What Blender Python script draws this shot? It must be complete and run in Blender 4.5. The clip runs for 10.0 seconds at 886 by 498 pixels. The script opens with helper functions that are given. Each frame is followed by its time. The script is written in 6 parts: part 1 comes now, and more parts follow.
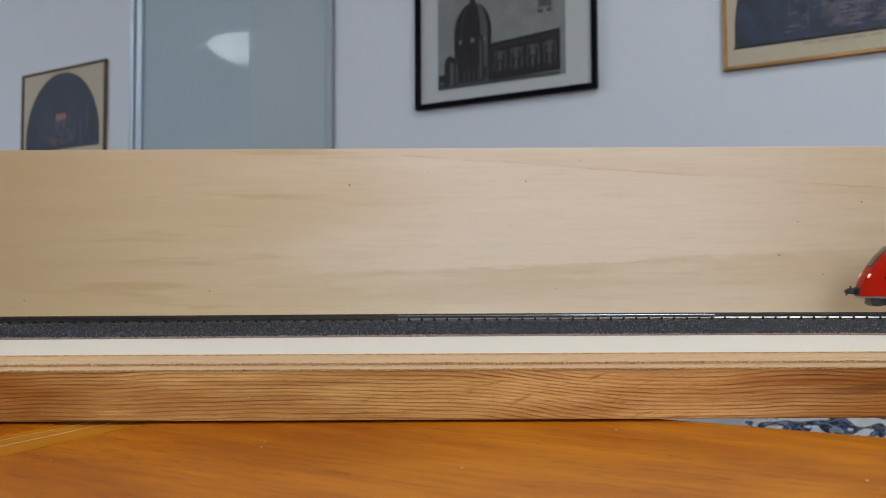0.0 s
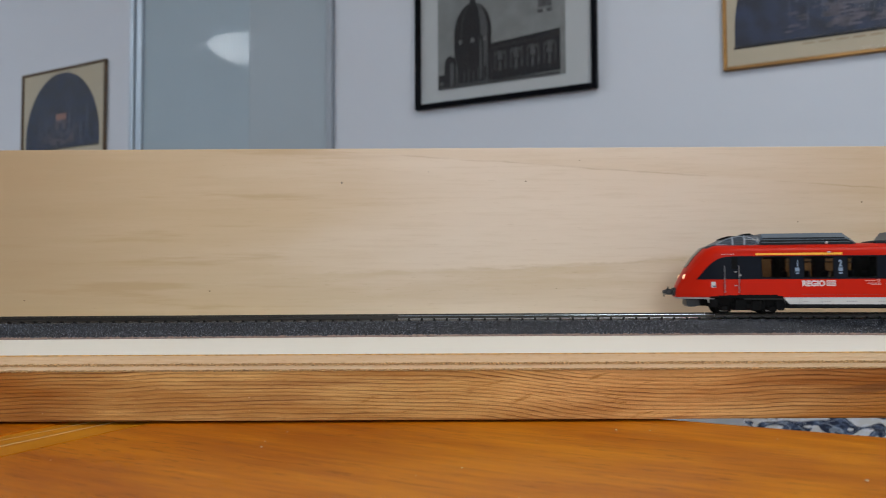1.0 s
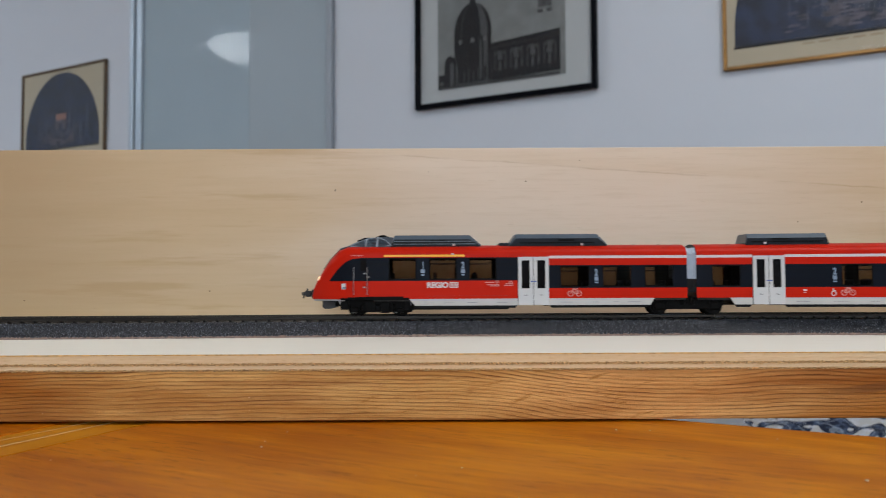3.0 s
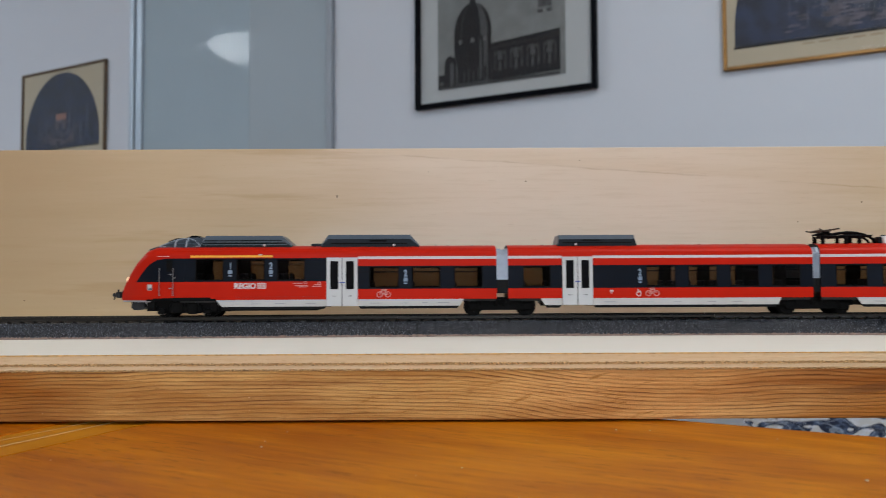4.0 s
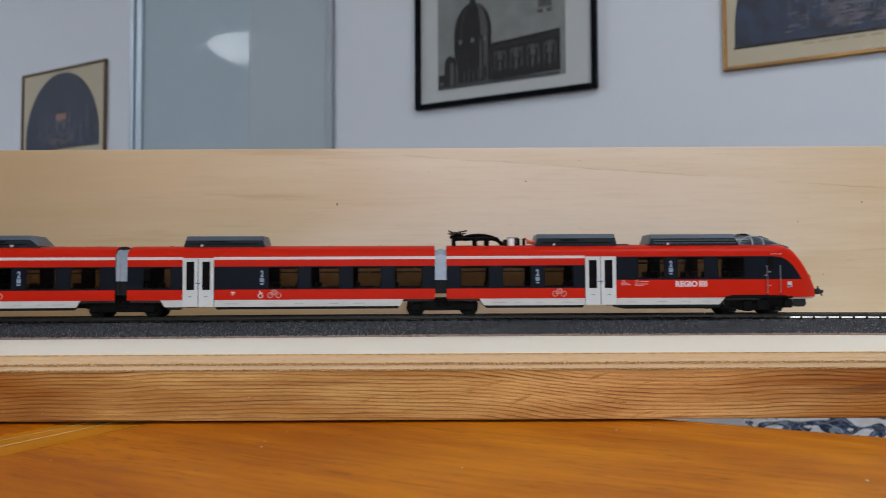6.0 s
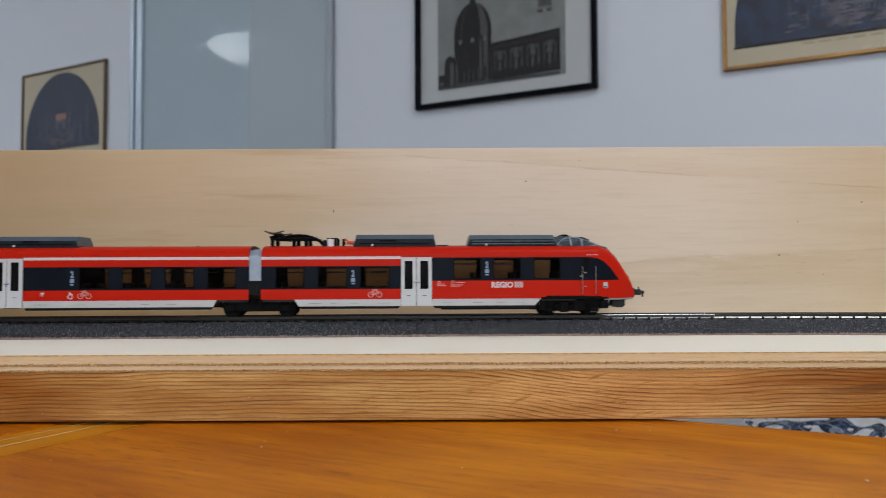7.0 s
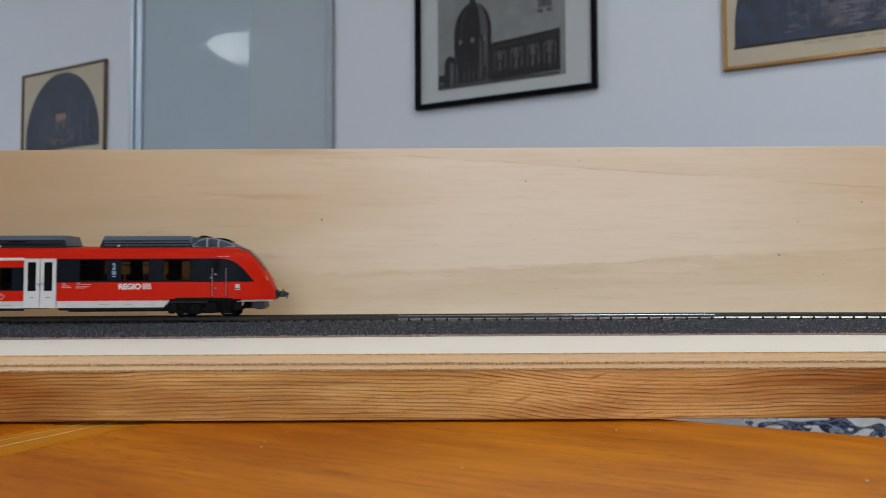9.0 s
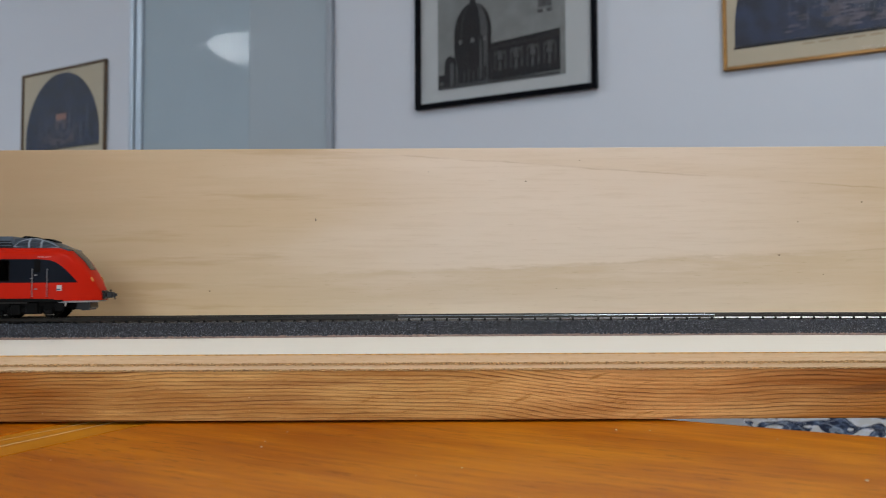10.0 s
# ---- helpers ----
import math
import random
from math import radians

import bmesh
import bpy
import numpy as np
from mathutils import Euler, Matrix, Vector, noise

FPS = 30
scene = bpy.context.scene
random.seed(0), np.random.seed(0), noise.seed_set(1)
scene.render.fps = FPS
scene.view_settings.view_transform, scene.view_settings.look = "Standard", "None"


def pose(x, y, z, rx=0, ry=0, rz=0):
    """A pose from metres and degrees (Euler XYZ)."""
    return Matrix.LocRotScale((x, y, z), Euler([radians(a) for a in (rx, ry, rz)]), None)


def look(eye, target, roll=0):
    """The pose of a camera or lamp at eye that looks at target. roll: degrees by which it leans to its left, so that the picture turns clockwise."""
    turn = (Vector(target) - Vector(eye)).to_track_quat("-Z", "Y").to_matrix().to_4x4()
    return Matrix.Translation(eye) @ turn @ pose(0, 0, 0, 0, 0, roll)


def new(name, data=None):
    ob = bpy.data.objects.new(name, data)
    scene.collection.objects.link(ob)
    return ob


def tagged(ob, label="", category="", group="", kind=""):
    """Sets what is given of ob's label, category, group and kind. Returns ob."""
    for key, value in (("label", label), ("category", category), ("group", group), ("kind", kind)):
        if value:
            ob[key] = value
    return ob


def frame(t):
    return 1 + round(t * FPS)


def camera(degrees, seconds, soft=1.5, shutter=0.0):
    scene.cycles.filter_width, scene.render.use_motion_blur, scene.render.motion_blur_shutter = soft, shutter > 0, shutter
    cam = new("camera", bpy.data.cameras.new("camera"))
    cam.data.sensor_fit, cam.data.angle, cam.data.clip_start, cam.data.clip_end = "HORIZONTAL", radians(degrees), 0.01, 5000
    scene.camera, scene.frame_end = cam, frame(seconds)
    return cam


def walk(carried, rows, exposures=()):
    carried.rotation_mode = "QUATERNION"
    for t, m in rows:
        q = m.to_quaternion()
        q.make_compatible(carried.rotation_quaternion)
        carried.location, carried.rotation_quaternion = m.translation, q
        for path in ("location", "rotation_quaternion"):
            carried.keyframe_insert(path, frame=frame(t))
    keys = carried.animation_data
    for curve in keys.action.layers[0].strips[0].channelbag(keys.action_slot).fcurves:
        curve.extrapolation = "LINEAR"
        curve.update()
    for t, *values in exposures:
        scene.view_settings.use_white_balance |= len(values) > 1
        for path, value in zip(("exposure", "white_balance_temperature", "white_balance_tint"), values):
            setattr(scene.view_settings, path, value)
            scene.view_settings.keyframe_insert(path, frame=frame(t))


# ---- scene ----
EYE_HEIGHT = 0.0649                      # camera over the tabletop, which is z = 0
cam = camera(64.2, 10.0, soft=0.75, shutter=0.33)
cam.data.dof.use_dof, cam.data.dof.focus_distance, cam.data.dof.aperture_fstop = True, 0.355, 15.0
STAND = look((0, 0, EYE_HEIGHT), (0, 1, EYE_HEIGHT + 0.0408), roll=-0.27)
walk(cam, [(0, STAND), (10, STAND)])

# ---- light ----
world = bpy.data.worlds.new("sky")
scene.world = world
world.use_nodes = True
sky = world.node_tree.nodes.new("ShaderNodeTexSky")
sky.sky_type, sky.sun_disc = "NISHITA", False
sky.sun_elevation, sky.sun_rotation = radians(40), radians(140)
world.node_tree.links.new(sky.outputs[0], world.node_tree.nodes["Background"].inputs[0])
world.node_tree.nodes["Background"].inputs[1].default_value = 0.1
scene.view_settings.exposure = 0.10

WALL_U, WALL_N = Vector((-0.893, 0.449, 0)), Vector((0.449, 0.893, 0))   # along the picture wall, and into it
WALL_TURN = math.degrees(math.atan2(-0.449, 0.893))
FLOOR_Z, CEILING_Z = -0.75, 1.85
WALL_AT, BACK_AT, RIGHT_AT, LEFT_AT = 1.5, -2.6, -2.3, 5.2


def spot(u, n, z):
    """A place in the room: u metres along the picture wall to its left, n metres towards it."""
    return WALL_U * u + WALL_N * n + Vector((0, 0, z))


def window_light(name, u, n, z, to, width, height, power, colour):
    lamp = bpy.data.lights.new(name, "AREA")
    lamp.shape, lamp.size, lamp.size_y, lamp.energy, lamp.color = "RECTANGLE", width, height, power, colour
    ob = new(name, lamp)
    ob.matrix_world = look(spot(u, n, z), spot(*to))
    return ob


WIN_U0, WIN_U1, WIN_Z0, WIN_Z1 = -2.0, -0.4, 0.35, 1.65
window_light("window_daylight", (WIN_U0 + WIN_U1) / 2, BACK_AT - 0.02, (WIN_Z0 + WIN_Z1) / 2,
             ((WIN_U0 + WIN_U1) / 2, 0, (WIN_Z0 + WIN_Z1) / 2), WIN_U1 - WIN_U0, WIN_Z1 - WIN_Z0, 36, (0.86, 0.93, 1.0))


# ---- materials ----
def material(name, colour, rough=0.5, metal=0.0, vary=0.0, size=0.02, bump=0.0, bump_size=0.002, stretch=(1, 1, 1), coat=0.0, glow=None, spec=0.5):
    m = bpy.data.materials.new(name)
    m.use_nodes = True
    nt, p = m.node_tree, m.node_tree.nodes["Principled BSDF"]
    p.inputs["Base Color"].default_value = (*colour, 1)
    p.inputs["Roughness"].default_value, p.inputs["Metallic"].default_value = rough, metal
    p.inputs["Coat Weight"].default_value, p.inputs["Specular IOR Level"].default_value = coat, spec
    p.inputs["Coat Roughness"].default_value = 0.08
    if glow:
        p.inputs["Emission Color"].default_value, p.inputs["Emission Strength"].default_value = (*glow[:3], 1), glow[3]
    if vary or bump:
        co = nt.nodes.new("ShaderNodeTexCoord")
        mp = nt.nodes.new("ShaderNodeMapping")
        mp.inputs["Scale"].default_value = stretch
        nt.links.new(co.outputs["Object"], mp.inputs["Vector"])
    if vary:
        no = nt.nodes.new("ShaderNodeTexNoise")
        no.inputs["Scale"].default_value, no.inputs["Detail"].default_value = 1 / size, 6
        nt.links.new(mp.outputs[0], no.inputs["Vector"])
        ramp = nt.nodes.new("ShaderNodeMapRange")
        ramp.inputs[1].default_value, ramp.inputs[2].default_value = 0.25, 0.75
        ramp.inputs[3].default_value, ramp.inputs[4].default_value = 1 - vary, 1 + vary
        nt.links.new(no.outputs[0], ramp.inputs[0])
        mul = nt.nodes.new("ShaderNodeVectorMath")
        mul.operation = "SCALE"
        mul.inputs[0].default_value = colour
        nt.links.new(ramp.outputs[0], mul.inputs["Scale"])
        nt.links.new(mul.outputs[0], p.inputs["Base Color"])
        rr = nt.nodes.new("ShaderNodeMapRange")
        rr.inputs[1].default_value, rr.inputs[2].default_value = 0.25, 0.75
        rr.inputs[3].default_value, rr.inputs[4].default_value = max(rough * 0.85, 0.02), min(rough * 1.15, 1)
        nt.links.new(no.outputs[0], rr.inputs[0])
        nt.links.new(rr.outputs[0], p.inputs["Roughness"])
    if bump:
        nb = nt.nodes.new("ShaderNodeTexNoise")
        nb.inputs["Scale"].default_value, nb.inputs["Detail"].default_value = 1 / bump_size, 4
        nt.links.new(mp.outputs[0], nb.inputs["Vector"])
        bp = nt.nodes.new("ShaderNodeBump")
        bp.inputs["Strength"].default_value, bp.inputs["Distance"].default_value = bump, bump_size
        nt.links.new(nb.outputs[0], bp.inputs["Height"])
        nt.links.new(bp.outputs[0], p.inputs["Normal"])
    return m


def wood(name, dark, mid, light, ring, wander, wander_size, rough, ring_axis=2, ring_mix=0.6, fibre=(6, 300, 300), fibre_mix=0.3,
         cloud=0.15, cloud_size=(3, 12, 12), pores=0.0, pore_scale=(60, 900, 900), coat=0.0, bump=0.15, sharp=0.62, spec=0.35):
    """Wood with its grain along x. ring: metres from one growth line to the next; wander: how far the lines stray."""
    m = bpy.data.materials.new(name)
    m.use_nodes = True
    nt, p = m.node_tree, m.node_tree.nodes["Principled BSDF"]
    N, L = nt.nodes.new, nt.links.new

    def noise_at(scale, detail=4.0, rough_in=0.55):
        mp = N("ShaderNodeMapping")
        mp.inputs["Scale"].default_value = scale
        L(co.outputs["Object"], mp.inputs["Vector"])
        no = N("ShaderNodeTexNoise")
        no.inputs["Scale"].default_value, no.inputs["Detail"].default_value, no.inputs["Roughness"].default_value = 1, detail, rough_in
        L(mp.outputs[0], no.inputs["Vector"])
        return no.outputs[0]

    def calc(op, a, b):
        n = N("ShaderNodeMath")
        n.operation = op
        for i, v in enumerate((a, b)):
            if isinstance(v, (int, float)):
                n.inputs[i].default_value = v
            else:
                L(v, n.inputs[i])
        return n.outputs[0]

    co = N("ShaderNodeTexCoord")
    sep = N("ShaderNodeSeparateXYZ")
    L(co.outputs["Object"], sep.inputs[0])
    drift = calc("MULTIPLY", calc("SUBTRACT", noise_at(wander_size, 2.0), 0.5), wander)
    drift2 = calc("MULTIPLY", calc("SUBTRACT", noise_at([v * 7 for v in wander_size], 3.0), 0.5), wander * 0.14)
    where = calc("ADD", calc("ADD", sep.outputs[ring_axis], drift), drift2)
    phase = calc("FRACT", calc("DIVIDE", where, ring), 0)
    line = N("ShaderNodeMapRange")
    line.interpolation_type = "SMOOTHSTEP"
    line.inputs[1].default_value, line.inputs[2].default_value = sharp, 0.97
    L(phase, line.inputs[0])
    fall = N("ShaderNodeMapRange")
    fall.inputs[1].default_value, fall.inputs[2].default_value = 0.97, 1.0
    fall.inputs[3].default_value, fall.inputs[4].default_value = 1, 0
    L(phase, fall.inputs[0])
    rings = calc("MULTIPLY", calc("MULTIPLY", line.outputs[0], fall.outputs[0]), calc("MAXIMUM", calc("MULTIPLY", calc("SUBTRACT", noise_at((22, 60, 330), 3.0), 0.30), 3.2), 0.28))
    fib = calc("SUBTRACT", noise_at(fibre, 5.0, 0.65), 0.5)
    clo = calc("SUBTRACT", noise_at(cloud_size, 4.0), 0.5)
    tone = calc("ADD", calc("ADD", calc("MULTIPLY", rings, ring_mix), calc("MULTIPLY", fib, fibre_mix * 2)), calc("MULTIPLY", clo, cloud * 4))
    if pores:
        po = N("ShaderNodeMapRange")
        po.inputs[1].default_value, po.inputs[2].default_value = 0.57, 0.68
        L(noise_at(pore_scale, 2.0), po.inputs[0])
        tone = calc("ADD", tone, calc("MULTIPLY", po.outputs[0], pores))
    ramp = N("ShaderNodeValToRGB")
    el = ramp.color_ramp.elements
    el[0].position, el[0].color = 0.0, (*light, 1)
    el[1].position, el[1].color = 1.0, (*dark, 1)
    e = el.new(0.42)
    e.color = (*mid, 1)
    L(calc("ADD", tone, 0.3), ramp.inputs[0])
    L(ramp.outputs[0], p.inputs["Base Color"])
    rr = N("ShaderNodeMapRange")
    rr.inputs[3].default_value, rr.inputs[4].default_value = rough * 0.85, rough * 1.15
    L(noise_at((40, 90, 90), 3.0), rr.inputs[0])
    L(rr.outputs[0], p.inputs["Roughness"])
    p.inputs["Coat Weight"].default_value, p.inputs["Coat Roughness"].default_value = coat, 0.12
    p.inputs["Specular IOR Level"].default_value = spec
    bp = N("ShaderNodeBump")
    bp.inputs["Strength"].default_value, bp.inputs["Distance"].default_value = bump, 0.0006
    L(tone, bp.inputs["Height"])
    L(bp.outputs[0], p.inputs["Normal"])
    return m


class Figure:
    """Node arithmetic over an object's own coordinates, for wood with a figure of its own."""

    def __init__(self, name):
        self.mat = bpy.data.materials.new(name)
        self.mat.use_nodes = True
        self.nt = self.mat.node_tree
        self.out = self.nt.nodes["Principled BSDF"]
        self.co = self.nt.nodes.new("ShaderNodeTexCoord").outputs["Object"]
        sep = self.nt.nodes.new("ShaderNodeSeparateXYZ")
        self.nt.links.new(self.co, sep.inputs[0])
        self.x, self.y, self.z = sep.outputs

    def put(self, socket, v):
        if isinstance(v, (int, float)):
            socket.default_value = v
        elif isinstance(v, tuple):
            socket.default_value = (*v, 1)
        else:
            self.nt.links.new(v, socket)

    def math(self, op, a, b=0.0):
        n = self.nt.nodes.new("ShaderNodeMath")
        n.operation = op
        self.put(n.inputs[0], a)
        self.put(n.inputs[1], b)
        return n.outputs[0]

    def add(self, *terms):
        total = terms[0]
        for t in terms[1:]:
            total = self.math("ADD", total, t)
        return total

    def mul(self, *terms):
        total = terms[0]
        for t in terms[1:]:
            total = self.math("MULTIPLY", total, t)
        return total

    def noise(self, scale, detail=4.0, rough=0.55, turn=(0, 0, 0), shift=(0, 0, 0)):
        """Noise about nought, from -0.5 to 0.5."""
        mp = self.nt.nodes.new("ShaderNodeMapping")
        mp.vector_type = "TEXTURE" if any(turn) else "POINT"
        if any(turn):
            mp.inputs["Rotation"].default_value = turn
            mp.inputs["Scale"].default_value = [1 / k for k in scale]
        else:
            mp.inputs["Scale"].default_value = scale
        mp.inputs["Location"].default_value = shift
        self.nt.links.new(self.co, mp.inputs["Vector"])
        no = self.nt.nodes.new("ShaderNodeTexNoise")
        no.inputs["Scale"].default_value, no.inputs["Detail"].default_value, no.inputs["Roughness"].default_value = 1, detail, rough
        self.nt.links.new(mp.outputs[0], no.inputs["Vector"])
        return self.math("SUBTRACT", no.outputs[0], 0.5)

    def step(self, v, a, b):
        """Smoothly from 0 at a to 1 at b."""
        n = self.nt.nodes.new("ShaderNodeMapRange")
        n.interpolation_type = "SMOOTHSTEP"
        lo, hi = (a, b) if a < b else (b, a)
        self.put(n.inputs[0], v)
        n.inputs[1].default_value, n.inputs[2].default_value = lo, hi
        n.inputs[3].default_value, n.inputs[4].default_value = (0, 1) if a < b else (1, 0)
        return n.outputs[0]

    def mix(self, f, a, b, how="MIX"):
        n = self.nt.nodes.new("ShaderNodeMix")
        n.data_type, n.blend_type = "RGBA", how
        self.put(n.inputs[0], f)
        self.put(n.inputs[6], a)
        self.put(n.inputs[7], b)
        return n.outputs[2]

    def finish(self, colour, height, rough, spec, bump, depth=0.0006):
        self.put(self.out.inputs["Base Color"], colour)
        self.put(self.out.inputs["Roughness"], rough)
        self.out.inputs["Specular IOR Level"].default_value = spec
        bp = self.nt.nodes.new("ShaderNodeBump")
        bp.inputs["Strength"].default_value, bp.inputs["Distance"].default_value = bump, depth
        self.put(bp.inputs["Height"], height)
        self.nt.links.new(bp.outputs[0], self.out.inputs["Normal"])
        return self.mat


def fir_batten():
    """Sawn fir: soft red-brown growth lines that dip and rise along the batten, torn golden flecks and darker, redder
    ends.
    """
    g = Figure("fir_batten")
    dip = g.add(g.mul(g.step(g.x, 0.005, 0.085), 0.0085), g.mul(g.step(g.x, 0.115, 0.175), -0.0035), g.mul(g.step(g.x, -0.06, -0.20), 0.0025))
    where = g.add(g.z, dip, g.mul(g.noise((9, 8, 30), 2.0), 0.0075), g.mul(g.noise((60, 30, 160), 3.0), 0.0011), g.mul(g.x, 0.012))
    pitch = g.math("DIVIDE", where, 0.00175)
    phase = g.math("FRACT", pitch)
    line = g.mul(g.step(phase, 0.35, 0.92), g.step(phase, 1.0, 0.93))
    strength = g.step(g.noise((16, 20, 420), 3.0), -0.20, 0.22)
    wide = g.mul(g.step(g.noise((7, 9, 120), 2.0, 0.5, (0, 0, 0), (4, 1, 2)), 0.06, 0.22), 0.5)
    fibre = g.noise((30, 700, 900), 5.0, 0.7)
    cloud = g.noise((9, 20, 60), 4.0)
    base = g.mix(g.step(g.add(cloud, g.mul(fibre, 0.35)), -0.22, 0.22), (0.46, 0.205, 0.046), (0.80, 0.490, 0.175))
    rosy = g.mul(g.step(g.add(g.x, g.mul(g.noise((10, 10, 70)), 0.12)), 0.0, 0.07), 0.75)
    base = g.mix(rosy, base, g.mix(1.0, base, (1.0, 0.88, 0.90), "MULTIPLY"))
    base = g.mix(g.mul(line, g.add(g.mul(strength, 0.80), 0.12)), base, (0.165, 0.055, 0.015))
    base = g.mix(wide, base, (0.27, 0.10, 0.026))
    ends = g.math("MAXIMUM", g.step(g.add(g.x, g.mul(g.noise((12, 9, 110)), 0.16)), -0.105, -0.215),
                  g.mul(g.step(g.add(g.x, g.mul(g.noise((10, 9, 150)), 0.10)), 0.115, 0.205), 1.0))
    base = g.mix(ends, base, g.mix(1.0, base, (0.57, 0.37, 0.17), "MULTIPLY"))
    fleck = g.mul(g.step(g.noise((45, 90, 230), 4.0, 0.65, (0, -0.25, 0)), 0.07, 0.21), g.step(g.x, -0.12, -0.06), g.step(g.x, 0.14, 0.08))
    base = g.mix(g.mul(fleck, 0.65), base, (0.33, 0.130, 0.016))
    scar = g.math("ABSOLUTE", g.add(g.z, -0.0143, g.mul(g.x, -0.10), 0.0190, g.mul(g.noise((70, 70, 300)), 0.003)))
    scar = g.mul(g.step(scar, 0.0022, 0.0010), g.step(g.x, 0.165, 0.190))
    base = g.mix(g.mul(scar, 0.7), base, (0.17, 0.062, 0.018))
    glint = g.step(g.noise((420, 700, 900), 2.0), 0.19, 0.26)
    base = g.mix(g.mul(g.step(g.noise((120, 600, 900), 4.0, 0.75), 0.02, 0.18), 0.42), base, (0.26, 0.095, 0.02))
    base = g.mix(g.mul(glint, 0.28), base, (0.86, 0.62, 0.40))
    height = g.add(fibre, g.mul(line, -0.35), g.mul(fleck, -0.5))
    return g.finish(base, height, 0.6, 0.16, 0.7)


def varnished_top():
    """Orange varnished hardwood: long soft streaks, short dark pores in drifts, and worn hazy patches."""
    g = Figure("varnished_table_wood")
    bend = g.mul(g.noise((3, 7, 7), 2.0), 0.02)
    streak = g.noise((8, 75, 75), 5.0, 0.65)
    fine = g.noise((26, 320, 320), 5.0, 0.7)
    cloud = g.noise((12, 30, 30), 4.0)
    base = g.mix(g.step(g.add(streak, g.mul(cloud, 0.8), g.mul(fine, 0.7), bend), -0.30, 0.30), (0.365, 0.092, 0.0012), (0.60, 0.210, 0.0045))
    drift = g.step(g.noise((9, 24, 24), 3.0, 0.5, (0, 0, 0), (5, 3, 0)), -0.16, 0.14)
    pore = g.step(g.noise((62, 380, 380), 4.0, 0.65), 0.04, 0.16)
    base = g.mix(g.mul(pore, g.add(g.mul(drift, 0.60), 0.16)), base, (0.185, 0.038, 0.0008))
    dark = g.step(g.noise((18, 130, 130), 4.0, 0.55, (0, 0, 0), (1, 8, 0)), 0.12, 0.25)
    base = g.mix(g.mul(dark, 0.45), base, (0.22, 0.045, 0.0008))
    gold = g.step(g.noise((20, 220, 220), 4.0, 0.6, (0, 0, 0), (7, 2, 0)), 0.10, 0.25)
    base = g.mix(g.mul(gold, 0.55), base, (0.72, 0.30, 0.012))
    worn = g.step(g.noise((26, 34, 34), 5.0, 0.66, (0, 0, 0), (0, 4, 0)), 0.06, 0.26)
    base = g.mix(g.mul(worn, 0.38), base, (0.60, 0.255, 0.040))
    # darker and redder towards the left
    darker_left = g.step(g.add(g.x, g.mul(cloud, 0.12)), 0.10, 0.27)
    base = g.mix(g.mul(darker_left, 0.8), base, g.mix(1.0, base, (0.84, 0.70, 0.55), "MULTIPLY"))
    rough = g.add(g.mul(worn, 0.16), g.mul(fine, 0.10), 0.34)
    return g.finish(base, g.add(fine, g.mul(pore, -0.5)), rough, 0.20, 0.06)


